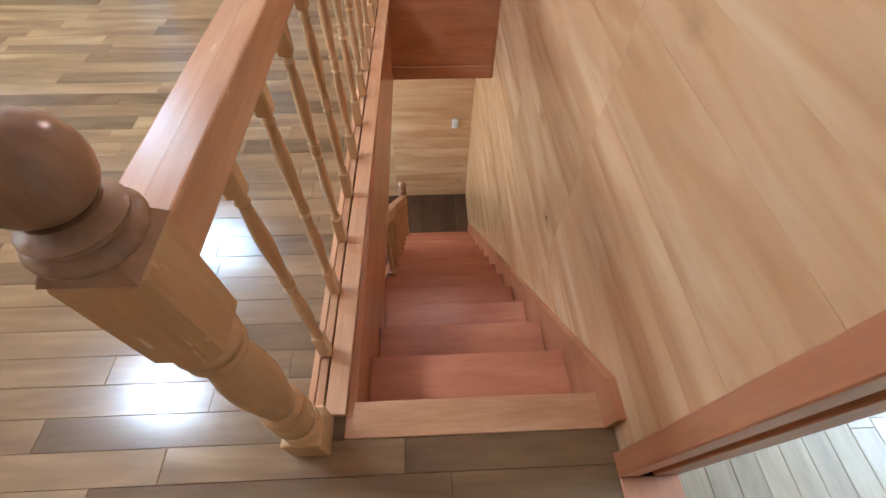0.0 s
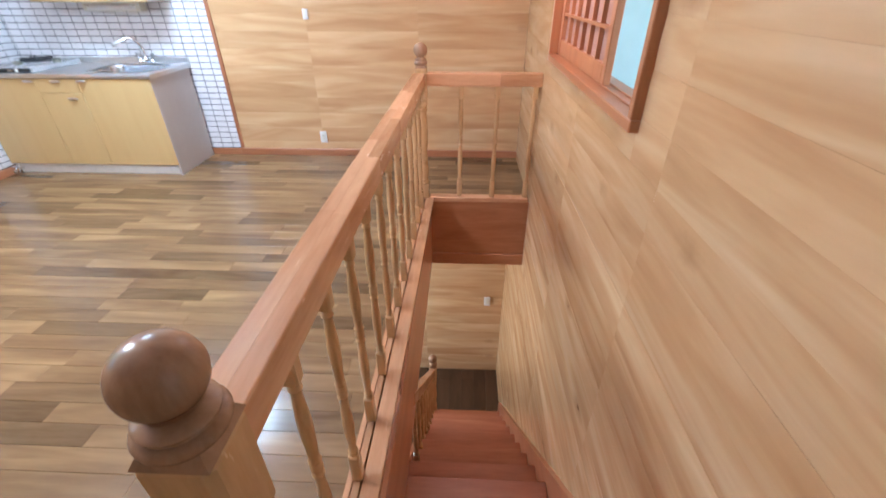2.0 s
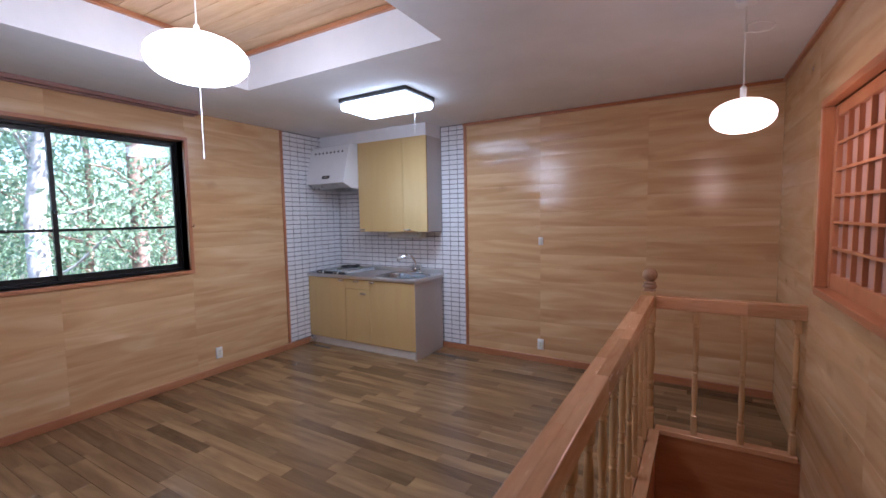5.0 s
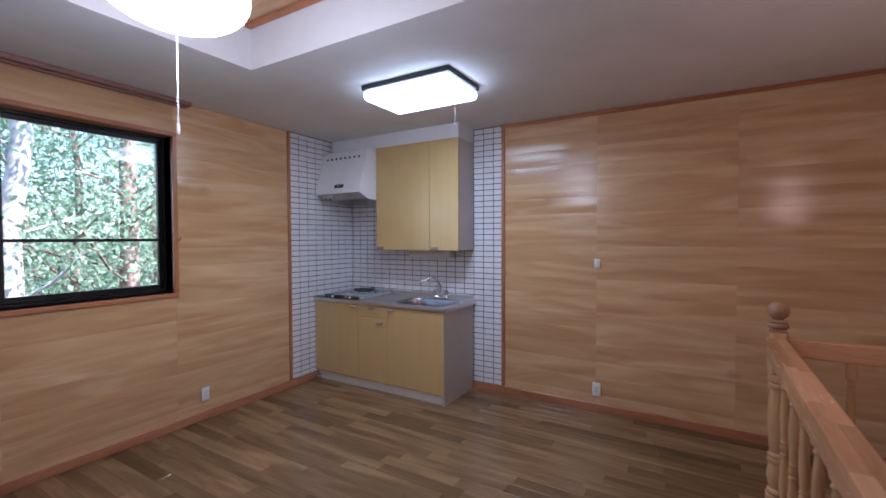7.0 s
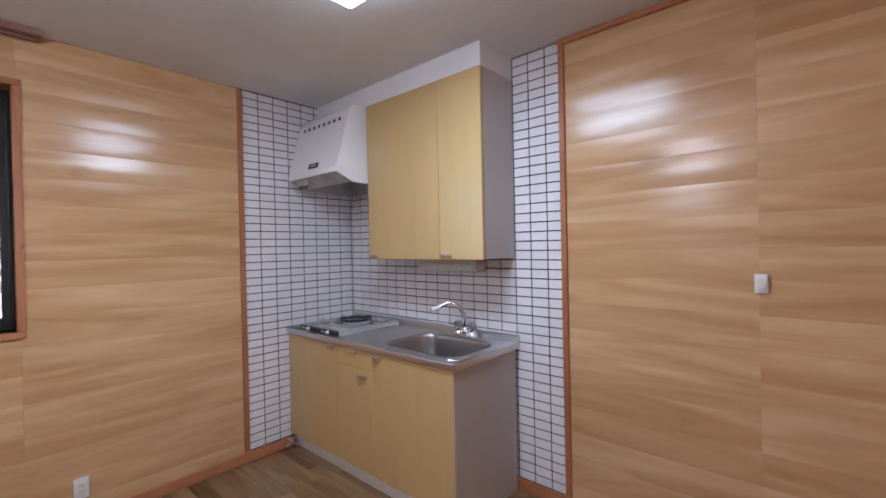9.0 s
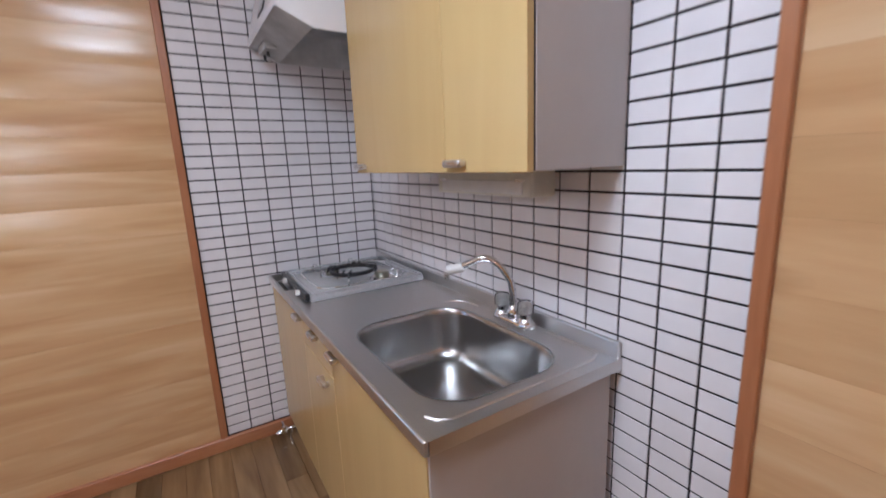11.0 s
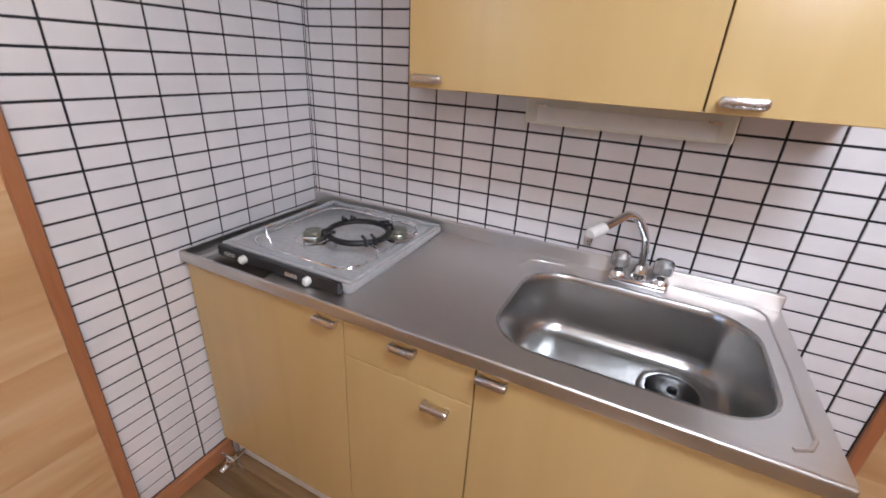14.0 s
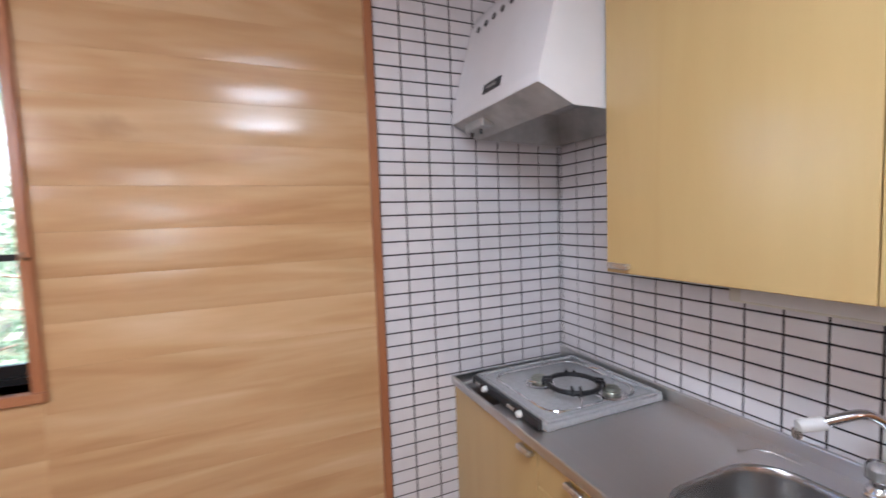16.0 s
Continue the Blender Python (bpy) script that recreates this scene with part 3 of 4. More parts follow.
# boards that line the stairwell under the floor
structure("trim_well_side", box(WELL_X - 0.03, WELL_X, WELL_Y0 - 0.02, WELL_Y1 + 0.03, -0.56, -0.002, 0.002), trim_y, "reddish board lining the edge of the stairwell")
structure("trim_well_end", box(WELL_X, EAST, WELL_Y1, WELL_Y1 + 0.03, -0.46, -0.002, 0.002), trim_x, "reddish board closing the end of the stairwell")
structure("trim_well_beam", box(WELL_X, EAST, WELL_Y1 - 0.01, WELL_Y1 + 0.1, -0.56, -0.461, 0.003), trim_x, "dark red beam under the stairwell's end")
structure("ceiling_lower", box(-1.5, EAST, WELL_Y1 + 0.1, NORTH, -0.50, -0.3), ceil_white, "white ceiling of the hall below")

# ---- railing ----
NEWEL = [(0.038, 0.0), (0.041, 0.004), (0.045, 0.014), (0.041, 0.024), (0.033, 0.028), (0.033, 0.032), (0.039, 0.05), (0.045, 0.08), (0.045, 0.1), (0.039, 0.122), (0.033, 0.134), (0.033, 0.138), (0.041, 0.141), (0.044, 0.15), (0.041, 0.159), (0.034, 0.162), (0.034, 0.166), (0.041, 0.169), (0.043, 0.176), (0.04, 0.183), (0.033, 0.188),
         (0.036, 0.22), (0.042, 0.28), (0.045, 0.33), (0.043, 0.38), (0.037, 0.43), (0.033, 0.462), (0.033, 0.466), (0.041, 0.47), (0.044, 0.479), (0.041, 0.488), (0.034, 0.491), (0.034, 0.495), (0.042, 0.499), (0.046, 0.51), (0.045, 0.522), (0.04, 0.53)]
CAP = [(0.042, 0.0), (0.047, 0.004), (0.0505, 0.011), (0.0505, 0.016), (0.047, 0.022), (0.041, 0.025), (0.04, 0.028), (0.043, 0.03), (0.044, 0.034), (0.041, 0.038), (0.031, 0.041), (0.026, 0.045), (0.032, 0.05)]


def newel_post(x, y, z, wide, height, name="newel_post", label="turned timber newel post with a dark ball top"):
    """Square foot, turned shaft, square block, moulded neck and a ball."""
    p = thing(name, label, "newel post", at=(x, y, z))
    s = wide / 0.09
    foot = 0.13
    block0, block1 = height - 0.37, height - 0.145
    part("foot", box(-wide / 2, wide / 2, -wide / 2, wide / 2, -0.002, foot, 0.006, 2), post_wood, p)
    shaft_h = block0 - foot
    part("shaft", lathe([(r * s, foot + h / 0.53 * shaft_h) for r, h in NEWEL], 28), post_wood, p, smooth=True)
    part("block", box(-wide / 2, wide / 2, -wide / 2, wide / 2, block0, block1 - 0.012, 0.012, 1), post_wood, p)
    cap = bmesh.new()
    low = [cap.verts.new((sx * wide * 0.48, sy * wide * 0.48, block1 - 0.0195)) for sx, sy in ((-1, -1), (1, -1), (1, 1), (-1, 1))]
    high = [cap.verts.new((sx * wide * 0.37, sy * wide * 0.37, block1)) for sx, sy in ((-1, -1), (1, -1), (1, 1), (-1, 1))]
    cap.faces.new(list(reversed(low)))
    cap.faces.new(high)
    for i in range(4):
        cap.faces.new((low[i], low[(i + 1) % 4], high[(i + 1) % 4], high[i]))
    part("block_top", cap, ball_wood, p, "dark stained sloping block top")
    part("neck", lathe([(r * s, block1 - 0.002 + h) for r, h in CAP], 28), ball_wood, p, smooth=True)
    r = 0.048 * s ** 0.5
    c = block1 + 0.043 + r * 0.93
    prof = [(r * math.sin(a), c - r * math.cos(a)) for a in [0.35 + (math.pi - 0.36) * i / 16 for i in range(17)]]
    part("ball", lathe(prof, 32), ball_wood, p, "dark stained ball", smooth=True)
    return p


SKEW = 0.0195         # the long rail runs a little out of true


def rail_x_at(y):
    return 0.212 + SKEW * (y - 0.56)


newel_post(0.204, 0.562, 0, 0.1, 1.07)
newel_post(rail_x_at(3.16), 3.16, 0, 0.075, 1.085)
PLATE_Z = 0.034
bp = thing("base_rail", "reddish timber base rail with grooved edges on the floor", "rail", at=(rail_x_at(1.86), 1.86, 0))
bp.rotation_euler.z = -math.atan(SKEW)
for a in ((-0.036, -0.016), (-0.012, 0.012), (0.016, 0.076)):
    part("strip", box(a[0], a[1], -1.248, 1.258, -0.004, PLATE_Z - (0.008 if a[0] != -0.012 else 0.002), 0.002), rail_y, bp)
bp = thing("end_base_rail", "reddish timber base rail across the stairwell's end", "rail", at=(0.66, 3.155, 0))
part("strip", box(-0.35, 0.371, -0.036, 0.034, -0.004, PLATE_Z - 0.004, 0.003), rail_x, bp)


def handrail(name, x0, x1, y0, y1, z0, z1, mat, label):
    ob = thing(name, label, "handrail", at=((x0 + x1) / 2, (y0 + y1) / 2, z0))
    hx, hy = abs(x1 - x0) / 2, abs(y1 - y0) / 2
    long_y = hy > hx
    bands = [0.0, 0.5, 1.0]
    for a, b in zip(bands, bands[1:]):
        w = 2 * (hx if long_y else hy)
        lo, hi = -w / 2 + w * a, -w / 2 + w * b
        span = hy if long_y else hx
        cut = -span
        while cut < span - 0.01:
            nxt = min(span, cut + random.uniform(0.3, 0.65))
            if long_y:
                piece = box(lo, hi - 0.0004, cut, nxt - 0.0004, 0, z1 - z0)
            else:
                piece = box(cut, nxt - 0.0004, lo, hi - 0.0004, 0, z1 - z0)
            edge = [e for e in piece.edges if abs((e.verts[0].co - e.verts[1].co).z) < 1e-6 and (abs(e.verts[0].co.x - e.verts[1].co.x) if long_y else abs(e.verts[0].co.y - e.verts[1].co.y)) < 1e-6 and abs(abs(e.verts[0].co.x if long_y else e.verts[0].co.y) - w / 2) < 0.001]
            bmesh.ops.bevel(piece, geom=edge, offset=0.004, segments=2, profile=0.5, affect="EDGES")
            part("rail_block", piece, mat, ob)
            cut = nxt
    return ob


RAIL0, RAIL1 = 0.813, 0.893
long_rail = handrail("handrail", 0.236 - 0.04, 0.236 + 0.04, 0.607, 3.125, RAIL0, RAIL1, rail_y, "reddish finger-jointed timber handrail along the stairwell")
long_rail.location.x = rail_x_at(1.866) - 0.01
long_rail.rotation_euler.z = -math.atan(SKEW)
handrail("end_handrail", rail_x_at(3.16) + 0.037, EAST - 0.002, 3.125, 3.19, RAIL0, RAIL1, rail_x, "reddish timber handrail across the stairwell's end")

SPIN = [(0.0135, 0.12), (0.011, 0.135), (0.0155, 0.145), (0.0105, 0.155), (0.012, 0.175), (0.0165, 0.26), (0.0165, 0.30), (0.0125, 0.375), (0.0115, 0.395), (0.016, 0.402), (0.0115, 0.412), (0.0155, 0.425), (0.0155, 0.435), (0.0115, 0.447), (0.016, 0.455), (0.0115, 0.463),
        (0.0125, 0.48), (0.0165, 0.56), (0.0165, 0.6), (0.012, 0.675), (0.0105, 0.69), (0.0155, 0.70), (0.011, 0.71), (0.0135, 0.722)]


def baluster(x, y, z, height):
    b = thing("baluster", "slim turned pale timber baluster", "baluster", "balusters of the stair railing", (x, y, z))
    f = height / 0.802
    w = 0.0175
    part("foot", box(-w, w, -w, w, -0.001, 0.125 * f, 0.005), post_wood, b)
    part("spindle", lathe([(r, h * f) for r, h in SPIN], 14), post_wood, b, smooth=True)
    part("head", box(-w, w, -w, w, 0.718 * f, height + 0.001, 0.005), post_wood, b)
    return b


first = baluster(rail_x_at(0.795), 0.795, PLATE_Z - 0.002, RAIL0 - PLATE_Z + 0.002)
for i in range(1, 11):
    copy_thing(first, pose(rail_x_at(0.795 + 0.2145 * i), 0.795 + 0.2145 * i, PLATE_Z - 0.002))
for x in (0.525, 0.765, 1.008):
    copy_thing(first, pose(x, 3.155, PLATE_Z - 0.002))

# lower railing on the open side of the stair
low_x, low_y = WELL_X - 0.025, 3.3
newel_post(low_x, low_y, LOW, 0.075, 1.06, "lower_newel_post", "small turned reddish newel post at the stair foot")
lr = thing("lower_handrail", "sloping reddish timber handrail of the lower stair", "handrail", at=(low_x, low_y, LOW + 0.8))
sl = bmesh.new()
add_box(sl, -0.028, 0.028, -2.3, 0, -0.035, 0.035, 0.004)
bmesh.ops.rotate(sl, verts=sl.verts, cent=(0, 0, 0), matrix=Matrix.Rotation(-math.pi / 4, 3, "X"))
part("rail", sl, rail_y, lr)
for i in range(8):
    y = low_y - 0.14 - 0.19 * i
    k = (y - WELL_Y0) / GO
    zb = -k * RISE - 0.06
    baluster(low_x, y, zb, (LOW + 0.8 + (low_y - y)) - 0.04 - zb)

# ---- lamps ----
led = thing("ceiling_light", "rectangular white LED ceiling light with a black back edge, lit", "ceiling light", at=(-1.62, 2.905, CEIL))
part("back_plate", box(-0.325, 0.325, -0.2, 0.2, -0.03, 0.002, 0.004), black_plastic, led)
bm = box(-0.32, 0.32, -0.197, 0.197, -0.095, -0.0305, 0.028, 3)
part("diffuser", bm, lamp_led, led, "glowing white diffuser", smooth=True)
part("pull_cord", tube([(0.2, 0.1, -0.1), (0.2, 0.1, -0.28)], 0.0007, 6), white_plastic, led)


def pendant(name, x, y, z, r, h, top, mat, label, loop=False, pull=0.0):
    p = thing(name, label, "pendant lamp", at=(x, y, top))
    d = z - top
    prof = []
    for i in range(17):
        a = -math.pi / 2 + math.pi * i / 16
        prof.append((r * max(math.cos(a), 0.0) ** 0.78, d + h / 2 * math.sin(a)))
    part("shade", lathe(prof, 40), mat, p, "glowing opal shade", smooth=True)
    part("neck", lathe([(0.012, d + h / 2 - 0.004), (0.012, d + h / 2 + 0.05), (0.006, d + h / 2 + 0.06)], 12), white_plastic, p)
    part("ceiling_cup", lathe([(0.01, -0.05), (0.04, -0.04), (0.045, 0.002)], 20), white_plastic, p, smooth=True)
    part("cord", tube([(0, 0, d + h / 2 + 0.05), (0, 0, -0.04)], 0.003, 6), white_plastic, p)
    if loop:
        pts = [(0.05 + 0.055 * math.cos(a), 0.0, d + h / 2 + 0.30 + 0.022 * math.sin(a) - 0.1 * 0.05 * math.cos(a)) for a in [math.pi + 2 * math.pi * i / 20 for i in range(21)]]
        part("cord_loop", tube(pts, 0.003, 6), white_plastic, p)
        part("cord_clip", lathe([(0.008, d + h / 2 + 0.285), (0.008, d + h / 2 + 0.315)], 10), white_plastic, p)
    if pull:
        part("pull_cord", tube([(0, 0, d - h / 2), (0.0, 0.0, d - h / 2 - pull)], 0.0014, 6), white_plastic, p)
        part("pull_knob", lathe([(0.003, d - h / 2 - pull - 0.03), (0.005, d - h / 2 - pull - 0.02), (0.003, d - h / 2 - pull + 0.002)], 10), white_plastic, p)
    return p


pendant("stair_pendant", 0.667, 2.5, 1.842, 0.125, 0.145, CEIL, lamp_pink, "oval opal glass pendant lamp on a white cord, lit", True)
pendant("room_pendant", -1.5, 1.34, 2.16, 0.215, 0.2, CTOP, lamp_white, "large flat opal pendant lamp with a pull cord, lit", False, 0.32)

# ---- kitchen base unit ----
KX0, KX1, KY0, KTOP = -3.288, -1.82, 3.533, 0.772
base = thing("base_cabinet", "maple laminate kitchen base cabinet with grey sides and a recessed plinth", "cabinet", at=(KX0, KY0, 0))


def base_part(name, x0, x1, y0, y1, z0, z1, mat, bevel=0.002, label="", parent=None):
    return part(name, box(x0 - KX0, x1 - KX0, y0 - KY0, y1 - KY0, z0, z1, bevel), mat, parent or base, label)


base_part("side_panel", KX1 - 0.018, KX1, KY0 + 0.002, NORTH - 0.02, 0, KTOP, side_grey)
base_part("side_panel", KX0 + 0.006, KX0 + 0.024, KY0 + 0.02, NORTH - 0.02, 0.0, KTOP, side_grey)
base_part("carcass", KX0 + 0.0245, KX1 - 0.0185, KY0 + 0.021, NORTH - 0.025, 0.09, 0.6, side_grey)
base_part("back_rail", KX0 + 0.0245, KX1 - 0.0185, KY0 + 0.021, KY0 + 0.035, 0.6, KTOP, edge_dark)
base_part("plinth", KX0 + 0.0245, KX1 - 0.0185, KY0 + 0.03, KY0 + 0.045, 0.0, 0.089, white_plastic)
KG1, KG2 = -2.73, -2.392


def bar_handle(cx, cz, wide, parent, origin):
    """A flat nickel pull on two feet."""
    bm = box(-wide / 2, wide / 2, -0.024, -0.007, -0.009, 0.009, 0.006, 3)
    for sx in (-1, 1):
        add_box(bm, sx * wide / 2 - sx * 0.013, sx * wide / 2 - sx * 0.003, -0.0135, 0.0, -0.007, 0.007)
    bmesh.ops.translate(bm, verts=bm.verts, vec=(cx - origin[0], -origin[1], cz))
    return part("handle", bm, satin, parent, "satin nickel bar handle", smooth=True)


for x0, x1, z0, z1, hx, hz in ((KX0 + 0.004, KG1 - 0.0015, 0.09, 0.768, -2.775, 0.752), (KG1 + 0.0015, KG2 - 0.0015, 0.667, 0.768, -2.56, 0.752), (KG1 + 0.0015, KG2 - 0.0015, 0.09, 0.664, -2.475, 0.625), (KG2 + 0.0015, KX1 - 0.003, 0.09, 0.768, -2.355, 0.754)):
    d = base_part("drawer" if z0 > 0.5 else "door", x0, x1, KY0 - 0.002, KY0 + 0.0185, z0, z1, door_ply, 0.0015)
    bar_handle(hx, hz, 0.068, d, (KX0, 0.002))

valve = thing("gas_tap", "small brass and chrome gas tap by the floor", "tap", at=(-3.215, 3.49, 0.0))
vbm = tube([(0, 0.06, 0.045), (0, 0.0, 0.045)], 0.009, 10)
lathe([(0.016, 0), (0.016, 0.02), (0.01, 0.03)], 12, (0, 0.0, 0.035), None, vbm)
tube([(-0.03, 0.0, 0.07), (0.03, 0.0, 0.07)], 0.006, 8, vbm)
tube([(0, 0.0, 0.045), (0.0, -0.035, 0.035)], 0.011, 10, vbm)
tube([(0.0, 0.03, 0.045), (0.0, 0.03, -0.001)], 0.009, 10, vbm)
part("tap_body", vbm, chrome, valve, smooth=True)

# ---- worktop with a pressed bowl ----
TX0, TX1, TY0, TY1, TZ = -3.293, -1.804, 3.518, NORTH - 0.002, 0.805
top = thing("worktop", "brushed stainless steel kitchen worktop with a pressed sink bowl", "worktop", at=(TX0, TY0, 0))
BX0, BX1, BY0, BY1 = -2.405, -1.87, 3.592, 3.976          # bowl's rim


def rounded(x0, x1, y0, y1, r, n=8):
    pts = []
    for cx, cy, a0 in ((x1 - r, y1 - r, 0), (x0 + r, y1 - r, 90), (x0 + r, y0 + r, 180), (x1 - r, y0 + r, 270)):
        for i in range(n):
            a = radians(a0 + 90 * i / (n - 1))
            pts.append((cx + r * math.cos(a), cy + r * math.sin(a)))
    return pts


def worktop_sheet():
    bm = bmesh.new()
    rim = rounded(BX0, BX1, BY0, BY1, 0.11)
    inner = [bm.verts.new((x, y, TZ)) for x, y in rim]
    cx, cy = (BX0 + BX1) / 2, (BY0 + BY1) / 2
    outer = []
    for x, y in rim:                       # the sheet's edge, met along rays from the bowl's middle
        dx, dy = x - cx, y - cy
        t = min(((TX1 if dx > 0 else TX0) - cx) / dx if abs(dx) > 1e-6 else 1e9, ((TY1 - 0.012 if dy > 0 else TY0 + 0.01) - cy) / dy if abs(dy) > 1e-6 else 1e9)
        outer.append((cx + dx * t, cy + dy * t))
    ring = [bm.verts.new((x, y, TZ)) for x, y in outer]
    n = len(ring)
    for i in range(n):
        j = (i + 1) % n
        bm.faces.new((inner[i], inner[j], ring[j], ring[i]))
        a, b = outer[i], outer[j]
        if abs(a[0] - b[0]) > 1e-5 and abs(a[1] - b[1]) > 1e-5:
            corner = (max(a[0], b[0]) if max(a[0], b[0]) > cx + 0.3 else min(a[0], b[0]), max(a[1], b[1]) if max(a[1], b[1]) > cy + 0.05 else min(a[1], b[1]))
            bm.faces.new((ring[i], ring[j], bm.verts.new((*corner, TZ))))
    add_box(bm, TX1 - 0.012, TX1, TY0 + 0.012, TY1, TZ - 0.032, TZ - 0.0005)
    add_box(bm, TX0, TX0 + 0.01, TY0 + 0.012, TY1, TZ - 0.032, TZ - 0.0005)
    bmesh.ops.translate(bm, verts=bm.verts, vec=(-TX0, -TY0, 0))
    return bm


def bowl_mesh():
    bm = bmesh.new()
    rings = []
    for inset, depth, r in ((-0.005, 0.0006, 0.114), (-0.002, 0.0012, 0.112), (0.0, 0.0006, 0.11), (0.003, -0.004, 0.108), (0.006, -0.02, 0.106), (0.014, -0.125, 0.1), (0.019, -0.146, 0.096), (0.028, -0.161, 0.09), (0.042, -0.17, 0.078), (0.062, -0.1745, 0.064), (0.11, -0.178, 0.04)):
        rings.append([bm.verts.new((x, y, TZ + depth)) for x, y in rounded(BX0 + inset, BX1 - inset, BY0 + inset, BY1 - inset, r)])
    n = len(rings[0])
    for a, b in zip(rings, rings[1:]):
        for i in range(n):
            bm.faces.new((a[i], a[(i + 1) % n], b[(i + 1) % n], b[i]))
    bm.faces.new(rings[-1])
    bmesh.ops.translate(bm, verts=bm.verts, vec=(-TX0, -TY0, 0))
    return bm


part("sheet", worktop_sheet(), steel, top)
part("front_edge", box(0, TX1 - TX0, 0, 0.0118, TZ - 0.032, TZ + 0.0012, 0.005, 3), steel, top, "rolled steel front edge", smooth=True)
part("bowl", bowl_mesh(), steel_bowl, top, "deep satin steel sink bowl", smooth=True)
part("upstand", box(0, TX1 - TX0, NORTH - 0.016 - TY0, NORTH - 0.003 - TY0, TZ - 0.04, 0.848, 0.004, 2), steel, top)
ridge = [(-2.04, 4.052), (-1.875, 4.052), (-1.852, 4.04), (-1.84, 4.015), (-1.836, 3.8), (-1.838, 3.6), (-1.85, 3.575), (-1.875, 3.562)]
part("drain_ridge", tube([(x - TX0, y - TY0, TZ) for x, y in ridge], 0.0042, 8), steel, top, smooth=True)
part("drain_ridge", tube([(x - TX0, y - TY0, TZ) for x, y in ((-2.33, 4.03), (-2.40, 4.028), (-2.425, 4.01), (-2.44, 3.96))], 0.0035, 8), steel, top, smooth=True)
DX, DY, DZ = -2.005, 3.848, TZ - 0.178
st = thing("sink_strainer", "black rubber drain cover in a steel sink ring", "drain", at=(DX, DY, DZ))
part("flange", lathe([(0.076, 0.0), (0.08, 0.003), (0.074, 0.007), (0.062, 0.006), (0.06, 0.001)], 36), steel_bowl, st, smooth=True)
part("rubber_cover", lathe([(0.0595, 0.002), (0.058, 0.0075), (0.05, 0.011), (0.012, 0.009), (0.011, 0.014), (0.004, 0.016)], 32), rubber, st, "black rubber cover", smooth=True)

# ---- faucet ----
FX, FY = -2.135, 4.02
fa = thing("faucet", "chrome two-handle faucet with clear knobs and a white nozzle", "faucet", at=(FX, FY, TZ))
part("base_plate", box(-0.074, 0.074, -0.024, 0.024, 0, 0.022, 0.009, 3), chrome, fa, smooth=True)
for sx in (-0.052, 0.052):
    st_ = part("valve", lathe([(0.024, 0.02), (0.022, 0.028), (0.016, 0.034), (0.016, 0.046), (0.02, 0.05)], 20, (sx, 0, 0)), chrome, fa, smooth=True)
    kb = bmesh.new()
    prof = [(0.02, 0.046), (0.024, 0.05), (0.024, 0.078), (0.021, 0.084), (0.008, 0.085)]
    lathe(prof, 12, (sx, 0, 0), None, kb)
    part("knob", kb, acrylic, st_, "clear faceted knob")
    part("knob_core", lathe([(0.015, 0.0465), (0.015, 0.07), (0.008, 0.079)], 12, (sx, 0, 0)), hood_grey, st_)
part("collar", lathe([(0.02, 0.02), (0.022, 0.03), (0.017, 0.05), (0.0125, 0.06)], 20), chrome, fa, smooth=True)
arc = [(0, 0, 0.05), (0, -0.002, 0.1)] + [(-0.12 * s * 0.58, -0.12 * s * 0.64, 0.112 + 0.092 * math.sin(math.pi * min(s, 1) * 0.62) ** 0.8) for s in [i / 14 for i in range(1, 15)]]
arc += [(-0.12 * s * 0.58, -0.12 * s * 0.64, 0.199 - 0.022 * (s - 1) * 2) for s in (1.2, 1.4, 1.6)]
part("spout", tube(arc, 0.0105, 14), chrome, fa, smooth=True)
tip = Vector(arc[-1])
noz = tube([tip + Vector((0.010, 0.015, 0.004)), tip + Vector((-0.018, -0.028, -0.006))], 0.0145, 16)
bmesh.ops.bevel(noz, geom=[e for f in noz.faces if len(f.verts) > 4 for e in f.edges], offset=0.004, segments=2, profile=0.5, affect="EDGES")
part("nozzle", noz, white_plastic, fa, "white plastic nozzle", smooth=True)
part("nozzle_outlet", lathe([(0.009, 0), (0.011, 0.02)], 12, tip + Vector((-0.018, -0.028, -0.032))), satin, fa)

# ---- gas stove ----
GX0, GX1, GY0, GY1 = -3.182, -2.738, 3.562, 4.048
gs = thing("gas_stove", "grey enamel two-burner gas stove with black control strip", "stove", at=(GX0, GY0, TZ + 0.001))
gs.scale.z = 1.12
gw, gd = GX1 - GX0, GY1 - GY0
part("body", box(0, gw, 0.012, gd, -0.0008, 0.022, 0.006, 2), stove_grey, gs, smooth=True)
tr = bmesh.new()
for a in ((0.0, gw, 0.015, 0.03), (0.0, gw, gd - 0.02, gd - 0.005), (0.0, 0.016, 0.03, gd - 0.02), (gw - 0.016, gw, 0.03, gd - 0.02)):
    add_box(tr, *a, 0.021, 0.03, 0.004, 2)
part("raised_edge", tr, stove_grey, gs, smooth=True)
part("control_strip", box(0.004, gw - 0.02, -0.004, 0.0115, 0.0, 0.027, 0.003), black_plastic, gs, "black control strip")
for x in (0.11, 0.33):
    part("ignition_knob", lathe([(0.010, 0), (0.010, 0.012), (0.007, 0.016)], 14, (x, -0.004, 0.014), pose(0, 0, 0, 90, 0, 0)), white_plastic, gs, "white knob", smooth=True)
    part("flame_slider", box(x - 0.075, x - 0.035, -0.009, -0.0045, 0.008, 0.018, 0.001), satin, gs)
